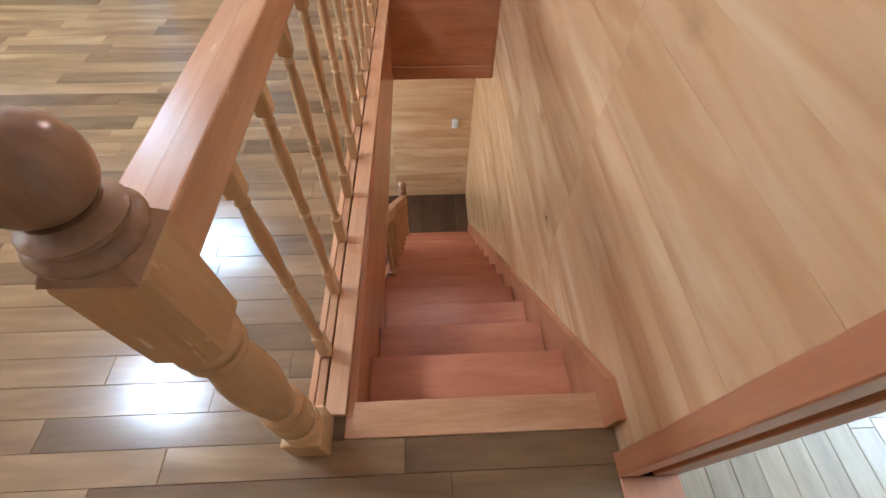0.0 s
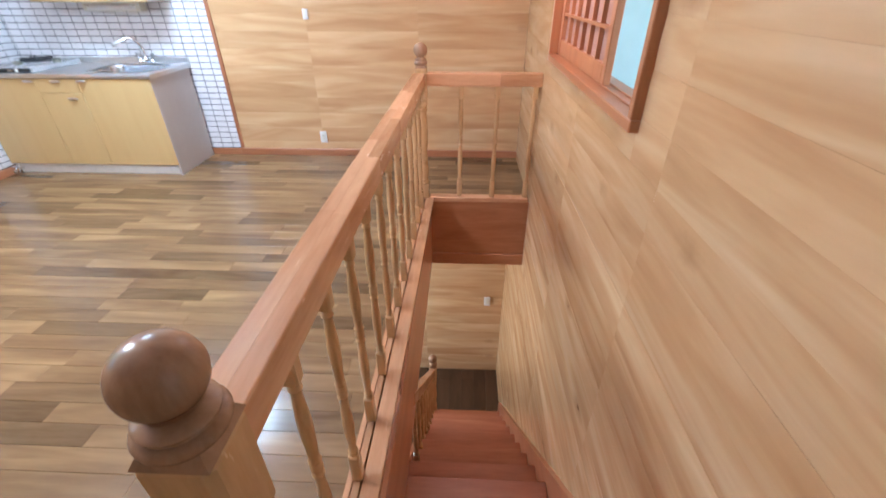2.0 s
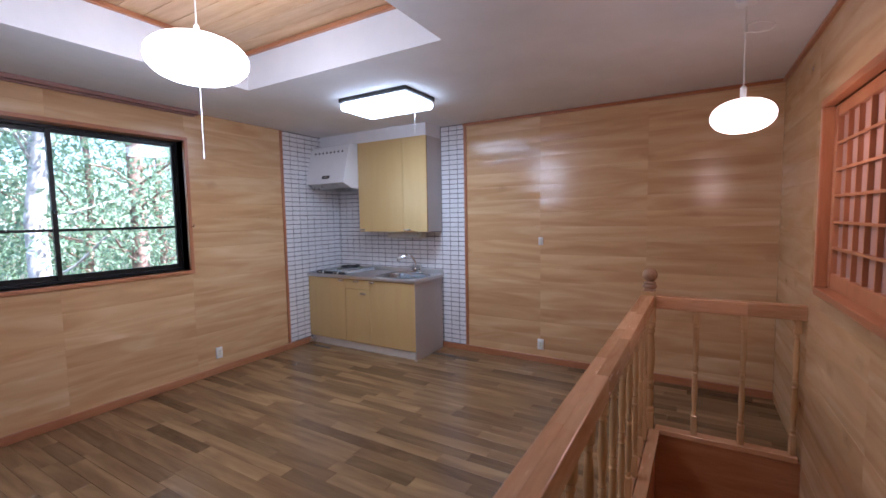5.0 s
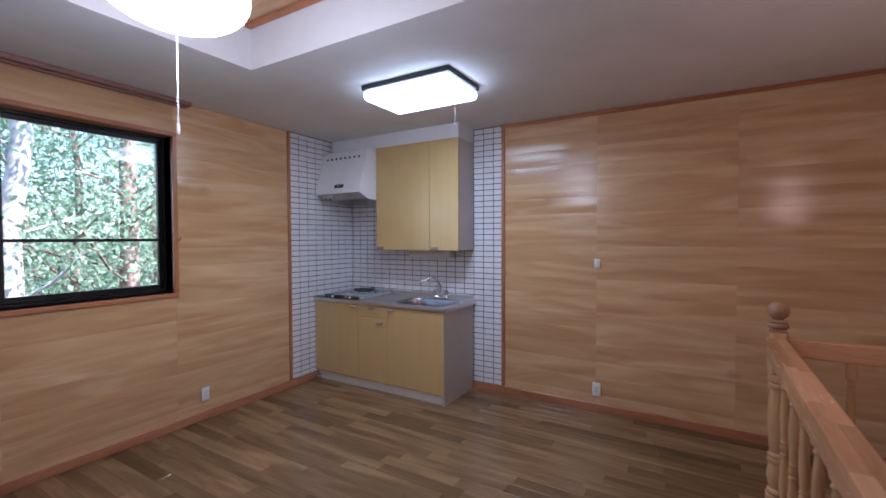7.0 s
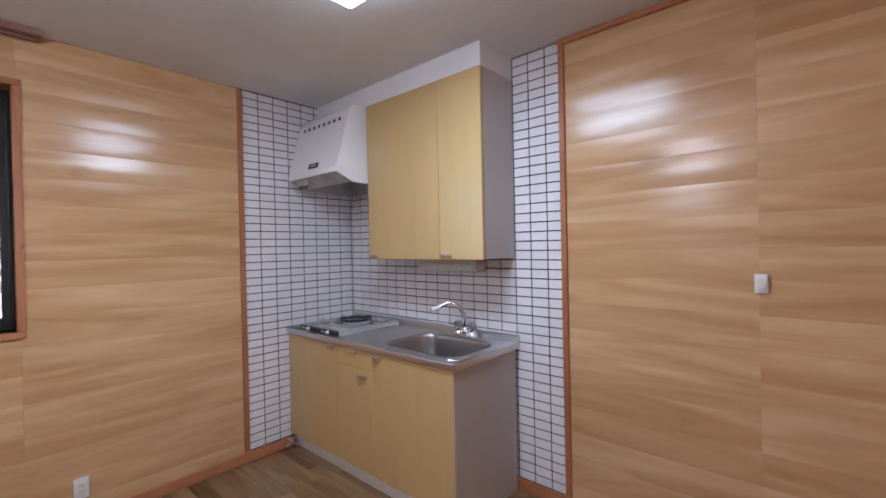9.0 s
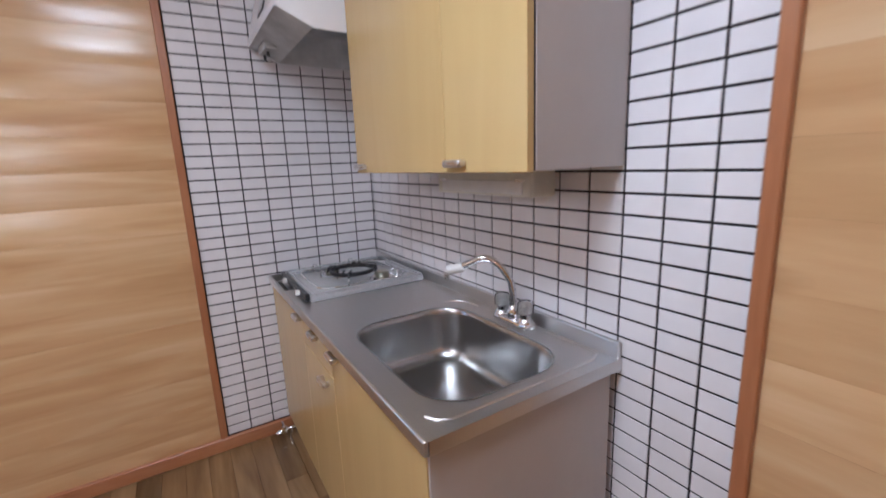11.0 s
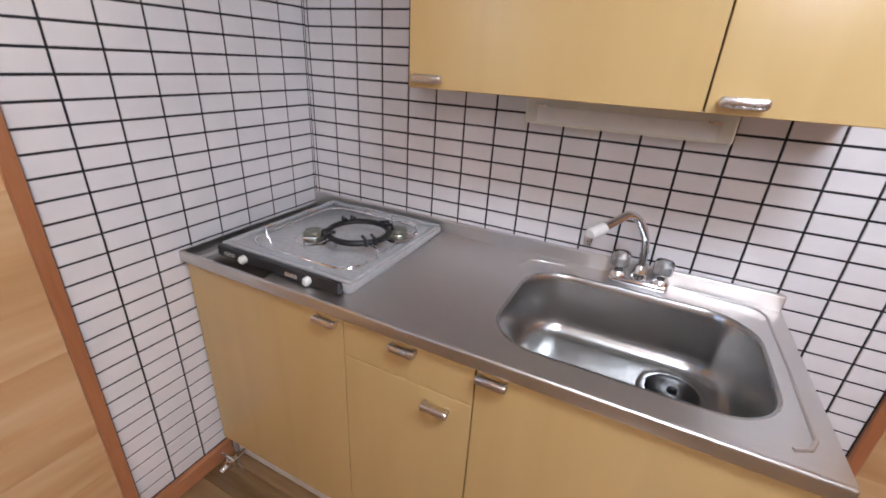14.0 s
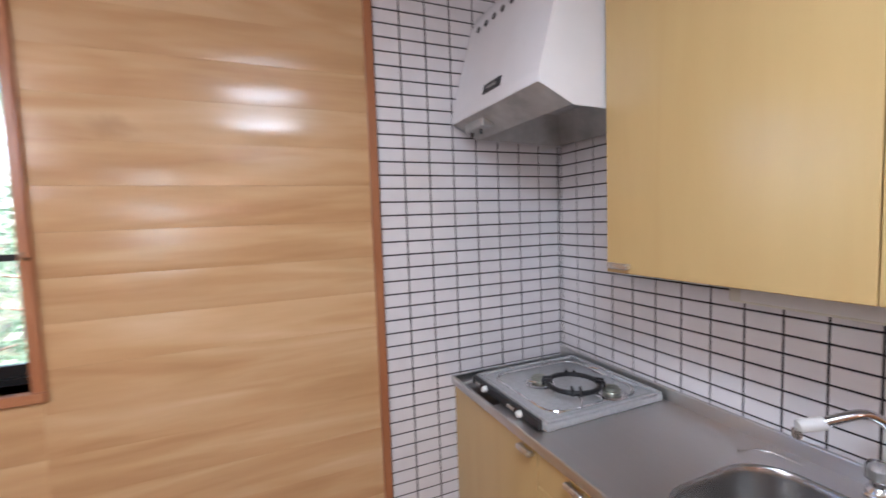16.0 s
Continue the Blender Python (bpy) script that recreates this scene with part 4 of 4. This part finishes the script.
for bx, by in ((0.185, 0.175), (0.378, 0.325)):
    part("burner_ring", lathe([(0.05, 0.022), (0.052, 0.026), (0.045, 0.03), (0.03, 0.028)], 28, (bx, by, 0)), chrome, gs, smooth=True)
    part("burner", lathe([(0.026, 0.022), (0.03, 0.036), (0.027, 0.04), (0.03, 0.044), (0.024, 0.05), (0.012, 0.047), (0.006, 0.049)], 24, (bx, by, 0)), burner_brass, gs, "metal burner head", smooth=True)
drip = tube([(x, y, 0.025) for x, y in rounded(0.04, gw - 0.04, 0.06, gd - 0.05, 0.06, 6)], 0.003, 6, None, True)
part("drip_tray_bead", drip, chrome, gs, smooth=True)
for x, y in ((0.045, 0.13), (0.045, 0.3), (0.2, 0.12), (0.2, 0.4), (0.41, 0.17), (0.41, 0.38), (0.27, 0.17), (0.3, 0.41)):
    dx = 0.03 if x < 0.24 else -0.03
    part("trivet_finger", tube([(x, y, 0.022), (x, y, 0.047), (x + dx, y + 0.01, 0.05)], 0.003, 6), chrome, gs)
part("back_grille", box(0.12, gw - 0.08, gd - 0.045, gd - 0.025, 0.022, 0.028, 0.002), stove_grey, gs)
tv = thing("pan_support", "loose black iron pan support ring on the stove", "trivet", at=(GX0 + 0.31, GY0 + 0.222, TZ + 0.0575))
part("ring", tube([(p[0], p[1], 0.007) for p in circle(0, 0, 0, 0.085, 40)], 0.0085, 8, None, True), black_iron, tv, smooth=True)
for i in range(4):
    a = math.pi / 4 + math.pi / 2 * i + 0.2
    c, s = math.cos(a), math.sin(a)
    for off in (-0.013, 0.013):
        ox, oy = -s * off, c * off
        part("finger", tube([(0.1 * c + ox, 0.1 * s + oy, 0.003), (0.097 * c + ox, 0.097 * s + oy, 0.02), (0.07 * c + ox, 0.07 * s + oy, 0.022)], 0.0048, 6), black_iron, tv)

# ---- wall cabinet ----
UX0, UX1, UY0, UZ0, UZ1, UG = -2.714, -1.822, 3.783, 1.267, 2.236, -2.112
uc = thing("wall_cabinet", "maple laminate kitchen wall cabinet with two doors and a grey side", "cabinet", at=(UX0, UY0, UZ0))


def wall_cab_part(name, x0, x1, y0, y1, z0, z1, mat, bevel=0.0015, label=""):
    return part(name, box(x0 - UX0, x1 - UX0, y0 - UY0, y1 - UY0, z0 - UZ0, z1 - UZ0, bevel), mat, uc, label)


wall_cab_part("carcass", UX0 + 0.002, UX1, UY0 + 0.023, NORTH, UZ0 + 0.002, UZ1, side_grey)
wall_cab_part("edge_strip", UX0 + 0.003, UX1 - 0.001, UY0 + 0.0185, UY0 + 0.0228, UZ0 + 0.003, UZ1 - 0.002, edge_dark, 0)
for x0, x1, hx in ((UX0, UG - 0.0015, UX0 + 0.055), (UG + 0.0015, UX1, UG + 0.055)):
    d = wall_cab_part("door", x0, x1, UY0, UY0 + 0.018, UZ0, UZ1, door_ply)
    bm = box(-0.037, 0.037, -0.024, -0.007, -0.009, 0.009, 0.006, 3)
    for sx in (-1, 1):
        add_box(bm, sx * 0.021, sx * 0.031, -0.0125, 0.0, -0.007, 0.007)
    bmesh.ops.translate(bm, verts=bm.verts, vec=(hx - UX0, 0, 0.022))
    part("handle", bm, satin, d, "satin nickel bar handle", smooth=True)
ff = thing("filler_box", "white filler panel between wall cabinet and ceiling", "panel", at=(UX0, UY0, UZ1))
part("panel", box(-0.575, UX1 - UX0, 0.006, NORTH - UY0, 0.001, CEIL - UZ1 + 0.002, 0.002), white_paint, ff)
dr = thing("dish_light", "slim cream under-cabinet light fitting, unlit", "light fitting", at=(-2.258, 4.0, UZ0))
part("housing", box(-0.232, 0.232, -0.01, 0.078, -0.075, 0.002, 0.004), cream_plastic, dr)
part("lens", box(-0.2, 0.2, -0.014, -0.0105, -0.068, -0.03, 0.002), white_plastic, dr)
for sx in (-0.205, 0.175):
    part("clip", box(sx, sx + 0.03, -0.017, -0.011, -0.034, -0.027), satin, dr)

# ---- range hood ----
HX0, HX1, HY0, HZ0, HZ1 = -3.289, -2.722, 3.553, 1.803, 2.234
hood = thing("range_hood", "glossy white enamel range hood with a slanted front", "range hood", at=(HX0, HY0, HZ0))


def hood_shell():
    bm = bmesh.new()
    w, d, h = HX1 - HX0, NORTH - HY0, HZ1 - HZ0
    row = [(0.0, 0.0), (0.004, 0.035), (0.10, h - 0.06), (0.115, h - 0.02), (0.14, h), (d, h), (d, -0.064), (0.12, -0.054)]
    a = [bm.verts.new((0, y, z)) for y, z in row]
    b = [bm.verts.new((w, y, z)) for y, z in row]
    for i in range(len(row) - 2):
        bm.faces.new((a[i], b[i], b[i + 1], a[i + 1]))
    bm.faces.new(a)
    bm.faces.new(list(reversed(b)))
    bmesh.ops.bevel(bm, geom=[e for e in bm.edges if e.is_valid and not e.is_boundary], offset=0.008, segments=2, profile=0.5, affect="EDGES")
    return bm


part("shell", hood_shell(), white_paint, hood, smooth=True)
hw, hd = HX1 - HX0, NORTH - HY0
und = bmesh.new()
lip = [und.verts.new((x, 0.004, 0.004)) for x in (0.006, hw - 0.006)]
rim = [und.verts.new((x, y, z)) for x, y, z in ((0.006, 0.12, -0.05), (hw - 0.006, 0.12, -0.05), (hw - 0.006, hd - 0.004, -0.06), (0.006, hd - 0.004, -0.06))]
crown = [und.verts.new((x, y, 0.05)) for x, y in ((0.09, 0.19), (hw - 0.09, 0.19), (hw - 0.09, hd - 0.08), (0.09, hd - 0.08))]
und.faces.new((lip[0], lip[1], rim[1], rim[0]))
for i in range(4):
    und.faces.new((rim[i], rim[(i + 1) % 4], crown[(i + 1) % 4], crown[i]))
und.faces.new(crown)
part("underside", und, hood_grey, hood, "grey hollow underside")
part("switch_box", box(0.06, 0.2, 0.03, 0.075, -0.04, 0.0, 0.003), hood_grey, hood)
for x in (0.08, 0.15):
    part("pull_switch", tube([(x, 0.05, -0.03), (x, 0.05, -0.058)], 0.006, 8), black_plastic, hood)
slope = math.atan2(0.096, 0.339)
tilt = Matrix.Rotation(-slope, 4, "X")
for i in range(8):
    vb_ = lathe([(0.012, -0.001), (0.012, 0.0025)], 12, (0, 0, 0), pose(0, 0, 0, 90, 0, 0))
    bmesh.ops.transform(vb_, verts=vb_.verts, matrix=Matrix.Translation((0.08 + 0.058 * i, 0.0905, 0.345)) @ tilt)
    part("vent_hole", vb_, black_plastic, hood, "dark round vent hole")
bd = box(-0.056, 0.056, -0.003, 0.001, -0.018, 0.018, 0.002)
bmesh.ops.transform(bd, verts=bd.verts, matrix=Matrix.Translation((0.30, 0.013, 0.068)) @ tilt)
badge = part("badge", bd, black_plastic, hood, "black maker's badge")
bd = box(-0.03, 0.03, -0.0042, -0.0031, -0.004, 0.004)
bmesh.ops.transform(bd, verts=bd.verts, matrix=Matrix.Translation((0.30, 0.013, 0.068)) @ tilt)
part("badge_bar", bd, satin, badge)

# ---- sockets and switches ----


def wall_plate(face, u, v, name, label, category, slots, size=1.0):
    m = FACE[face] @ Matrix.Translation((u, v, 0.008))
    ob = thing(name, label, category)
    ob.matrix_world = m @ Matrix.Diagonal((size, size, 1, 1))
    part("plate", box(-0.035, 0.035, -0.06, 0.06, -0.008, 0.006, 0.003, 2), white_plastic, ob, smooth=True)
    part("insert", box(-0.018, 0.018, -0.034, 0.034, 0.0062, 0.009, 0.002), cream_plastic, ob)
    for dy in ((-0.018, 0.012) if slots else ()):
        for dx in (-0.007, 0.005):
            part("slot", box(dx, dx + 0.002, dy, dy + 0.009, 0.0088, 0.0095), black_plastic, ob)
    return ob


wall_plate("north", -0.74, 0.176, "wall_socket", "white double wall socket near the baseboard", "socket", True, 0.85)
wall_plate("west", 2.433, 0.192, "wall_socket", "white double wall socket near the baseboard", "socket", True, 0.85)
wall_plate("north", -0.738, 1.172, "light_switch", "small beige light switch on the board wall", "switch", False, 0.6)
wall_plate("north", 0.87, -1.72, "light_switch", "white light switch on the wall downstairs", "switch", False)

# ---- outdoors ----
tagged(part("ground", box(-300, WEST - 0.4, -300, 300, -3.4, -3.0), earth), "forest floor sloping among trees", "ground", kind="structure")


def leaves(rng, centre, spread, count, size):
    verts, faces = [], []
    for _ in range(count):
        c = Vector(centre) + Vector((rng.normal(0, spread[0]), rng.normal(0, spread[1]), rng.normal(0, spread[2])))
        c.z = max(c.z, -2.8)
        a = Vector(rng.normal(0, 1, 3)).normalized()
        b = a.orthogonal().normalized()
        b.rotate(Matrix.Rotation(rng.uniform(0, 6.28), 3, a))
        d = a.cross(b)
        s = size * rng.uniform(0.6, 1.4)
        n = len(verts)
        verts += [tuple(c - b * s), tuple(c + d * s * 0.45 + a * s * 0.1), tuple(c + b * s), tuple(c - d * s * 0.45 + a * s * 0.1)]
        faces.append((n, n + 1, n + 2, n + 3))
    return verts, faces


def tree(x, y, radius, height, mat, seed, crown_z, clumps, label):
    rng = np.random.default_rng(seed)
    t = thing("tree", label, "tree", at=(x, y, -3.02))
    pts = [(rng.normal(0, 0.04) if i else 0, rng.normal(0, 0.04) if i else 0, height * i / 8) for i in range(9)]
    bm = bmesh.new()
    rings = []
    for i, p in enumerate(pts):
        r = radius * (1.25 if i == 0 else 1) * (1 - 0.6 * i / 8)
        rings.append([bm.verts.new((p[0] + r * math.cos(a) * rng.uniform(0.93, 1.07), p[1] + r * math.sin(a) * rng.uniform(0.93, 1.07), p[2])) for a in [2 * math.pi * k / 14 for k in range(14)]])
    for a, b in zip(rings, rings[1:]):
        for k in range(14):
            bm.faces.new((a[k], a[(k + 1) % 14], b[(k + 1) % 14], b[k]))
    bm.faces.new(rings[-1])
    part("trunk", bm, mat, t, smooth=True)
    verts, faces = [], []
    for _ in range(clumps):
        h = rng.uniform(crown_z, height)
        a, far = rng.uniform(0, 6.28), rng.uniform(0.4, 1.9)
        end = (far * math.cos(a), far * math.sin(a), h + rng.uniform(-0.1, 0.5))
        base_z = h - 0.3
        i = min(7, int(base_z / height * 8))
        part("limb", tube([(pts[i][0], pts[i][1], base_z), (end[0] * 0.5, end[1] * 0.5, base_z + 0.25), end], 0.018, 5), mat, t)
        v, f = leaves(rng, end, (0.42, 0.42, 0.24), 240, 0.046)
        n = len(verts)
        verts += v
        faces += [tuple(k + n for k in q) for q in f]
    me = bpy.data.meshes.new("crown")
    me.from_pydata(verts, [], faces)
    link_mesh("crown", me, leaf, t)
    return t


tree(-6.9, 2.28, 0.16, 9, bark_pale, 3, 3.0, 22, "tall pale-barked tree with light green leaves")
tree(-7.6, 3.78, 0.17, 9, bark, 4, 3.2, 22, "tall reddish pine trunk with light green leaves")
for i, (x, y, r) in enumerate(((-9.5, 0.5, 0.1), (-9.0, 3.6, 0.09), (-10.5, 5.5, 0.12), (-11, 2.0, 0.12), (-10, -1.6, 0.12), (-8.6, 4.9, 0.08), (-12.5, 3.8, 0.1))):
    tree(x, y, r, 7.5, bark, 20 + i, 1.0, 30, "slim woodland tree with light green leaves")
rng = np.random.default_rng(9)
verts, faces = [], []
for _ in range(300):
    v, f = leaves(rng, (rng.uniform(-26, -12), rng.uniform(-14, 26), rng.uniform(-2.6, 8)), (0.95, 0.95, 0.65), 100, 0.095)
    n = len(verts)
    verts += v
    faces += [tuple(k + n for k in q) for q in f]
me = bpy.data.meshes.new("far_woods")
me.from_pydata(verts, [], faces)
tagged(link_mesh("far_woods", me, leaf), "dense light green woodland foliage in the distance", "woods", kind="stuff")

# ---- pieces: wall boards, floor planks, tiles ----
BOARD = 0.131


def board_rows(face, parent, u0, u1, v0, v1, holes, material, seed, cuts=()):
    """Horizontal boards between u0 and u1, their ends in line at the cuts, cut round the holes."""
    rng = random.Random(seed)
    rows = int(math.ceil((v1 - v0) / BOARD))
    for k in range(rows):
        a, b = v0 + k * BOARD, min(v0 + (k + 1) * BOARD, v1)
        spans = [(u0, u1, a, b)]
        for hu0, hu1, hv0, hv1 in holes:
            if b > hv0 + 0.001 and a < hv1 - 0.001:
                cut = [(u0, hu0, a, b), (hu1, u1, a, b)]
                if hv0 - a > 0.008:
                    cut.append((hu0, hu1, a, hv0))
                if b - hv1 > 0.008:
                    cut.append((hu0, hu1, hv1, b))
                spans = cut
        for p, q, a, b in spans:
            ends = [p] + [c for c in cuts if p + 0.05 < c < q - 0.05] + [q]
            for s0, s1 in zip(ends, ends[1:]):
                me = cupped_board(s1 - s0 - 0.0003, b - a - 0.0003, BACK, rng.uniform(0.0005, 0.0024))
                ob = link_mesh("board", me, material, parent)
                ob.matrix_world = FACE[face] @ Matrix.Translation(((s0 + s1) / 2, (a + b) / 2, -BACK))


board_rows("north", wall_north, -1.515, EAST, 0.0, CEIL, [], wall_wood_x, 1, (-0.745, 0.165))
board_rows("north", wall_north, -1.5, EAST, LOW, -0.50, [], wall_wood_x, 2, (-0.745, 0.165))
board_rows("west", wall_west, SOUTH, 3.222, 0.0, CEIL, [(WIN_Y0 - 0.02, WIN_Y1 + 0.02, WIN_Z0 - 0.02, WIN_Z1 + 0.02)], wall_wood_y, 3, (-0.49, 0.42, 1.33, 2.24))
board_rows("east", wall_east, DOOR_Y1 + 0.02, NORTH, 0.0, CEIL, [(EW_Y0 - 0.02, EW_Y1 + 0.02, EW_Z0 - 0.025, EW_Z1 + 0.025)], wall_wood_y, 4, (1.3, 2.21, 3.12))
board_rows("east", wall_east, DOOR_Y1 + 0.02, NORTH, -0.917, 0.0, [], wall_wood_y, 5, (1.3, 2.21, 3.12))
board_rows("east", wall_east, WELL_Y0 + 0.3, NORTH, LOW, -0.917, [], wall_wood_y, 6, (1.3, 2.21, 3.12))
board_rows("east", wall_east, SOUTH, DOOR_Y0 - 0.02, 0.0, CEIL, [], wall_wood_y, 7)



def tiling(face, parent, u0, u1, v0, v1, ju, jv, wide, pick):
    rest = []
    tile = slab_mesh("tile", wide - 0.0058, 0.0442, 0.006, 0.001)
    for i in range(-40, 60):
        for j in range(-60, 60):
            a, b = ju + i * wide, jv + j * 0.05
            s0, s1, t0, t1 = max(a, u0), min(a + wide, u1), max(b, v0), min(b + 0.05, v1)
            if s1 - s0 < 0.008 or t1 - t0 < 0.012:
                continue
            whole = s1 - s0 > wide - 0.0001 and t1 - t0 > 0.0499
            me = tile if whole else slab_mesh("tile", s1 - s0 - 0.0058, t1 - t0 - 0.0058, 0.006, 0.001)
            m = FACE[face] @ Matrix.Translation(((s0 + s1) / 2, (t0 + t1) / 2, -0.006))
            if pick(s0, t0):
                link_mesh("tile", me, tile_white, parent).matrix_world = m
            else:
                rest.append((me, m))
    joined("far_tiles", rest, tile_white, parent)


structure("tile_bed_north", box(WEST, -1.545, NORTH + 0.0035, NORTH + 0.0119, 0.0, CEIL), grout, "dark grout between white tiles")
structure("tile_bed_west", box(WEST - 0.0119, WEST - 0.0035, 3.252, NORTH, 0.0, CEIL), grout, "dark grout between white tiles")
tiling("north", wall_north, WEST - 0.003, -1.546, 0.06, CEIL - 0.004, -1.918, 1.107, 0.0975, lambda u, v: (0.80 < v < 1.3) or u > -1.83)
tiling("west", wall_west, 3.253, NORTH + 0.002, 0.065, CEIL - 0.004, NORTH - 0.109, 1.11, 0.1023, lambda u, v: 0.5 < v < 1.82)


def planks(parent, x0, x1, y0, y1, width, material, seed, along="x", lengths=(0.4, 0.95), name="plank", low=0.0, holes=(), far=False):
    rng = random.Random(seed)
    rest = []
    v, vend = (y0, y1) if along == "x" else (x0, x1)
    while v < vend - 0.004:
        w = min(width, vend - v)
        a, b = (x0, x1) if along == "x" else (y0, y1)
        spans = [(a, b)]
        for h0, h1, g0, g1 in holes:
            if v + w > g0 + 0.002 and v < g1 - 0.002:
                spans = [s for p, q in spans for s in ((p, min(q, h0)), (max(p, h1), q)) if s[1] - s[0] > 0.02]
        for p, q in spans:
            u = p - rng.uniform(0, 0.4)
            while u < q:
                e = u + rng.uniform(*lengths)
                s0, s1 = max(u, p), min(e, q)
                if q - s1 < 0.08:
                    s1, e = q, q + 1
                if s1 - s0 > 0.02:
                    me = slab_mesh(name, s1 - s0 - 0.0008, w - 0.0009, 0.012 + rng.uniform(-0.0003, 0.0002), 0.0009)
                    c = ((s0 + s1) / 2, v + w / 2)
                    m = Matrix.Translation((c[0], c[1], low - 0.012)) if along == "x" else Matrix.Translation((c[1], c[0], low - 0.012)) @ Matrix.Rotation(math.pi / 2, 4, "Z")
                    if far:
                        rest.append((me, m))
                    else:
                        link_mesh(name, me, material, parent).matrix_world = m
                u = e
        v += width
    if rest:
        joined("far_" + name + "s", rest, material, parent)


hole = [(WELL_X - 0.03, EAST + BACK, 0.5505, WELL_Y1 + 0.03)]
planks(floor, WEST, EAST, 0.1, NORTH, 0.09, floor_wood, 11, holes=hole)
planks(floor, WEST, EAST, SOUTH, 0.1, 0.09, floor_wood, 12, far=True)
east_floor = bpy.data.objects["floor_east"]
planks(east_floor, EAST + 0.142, 2.6, -0.6, 1.2, 0.076, floor_wood_y, 13, "y", (0.3, 0.7))
planks(east_floor, EAST + 0.142, 4.0, 1.2, NORTH, 0.076, floor_wood_y, 14, "y", (0.3, 0.7), far=True)
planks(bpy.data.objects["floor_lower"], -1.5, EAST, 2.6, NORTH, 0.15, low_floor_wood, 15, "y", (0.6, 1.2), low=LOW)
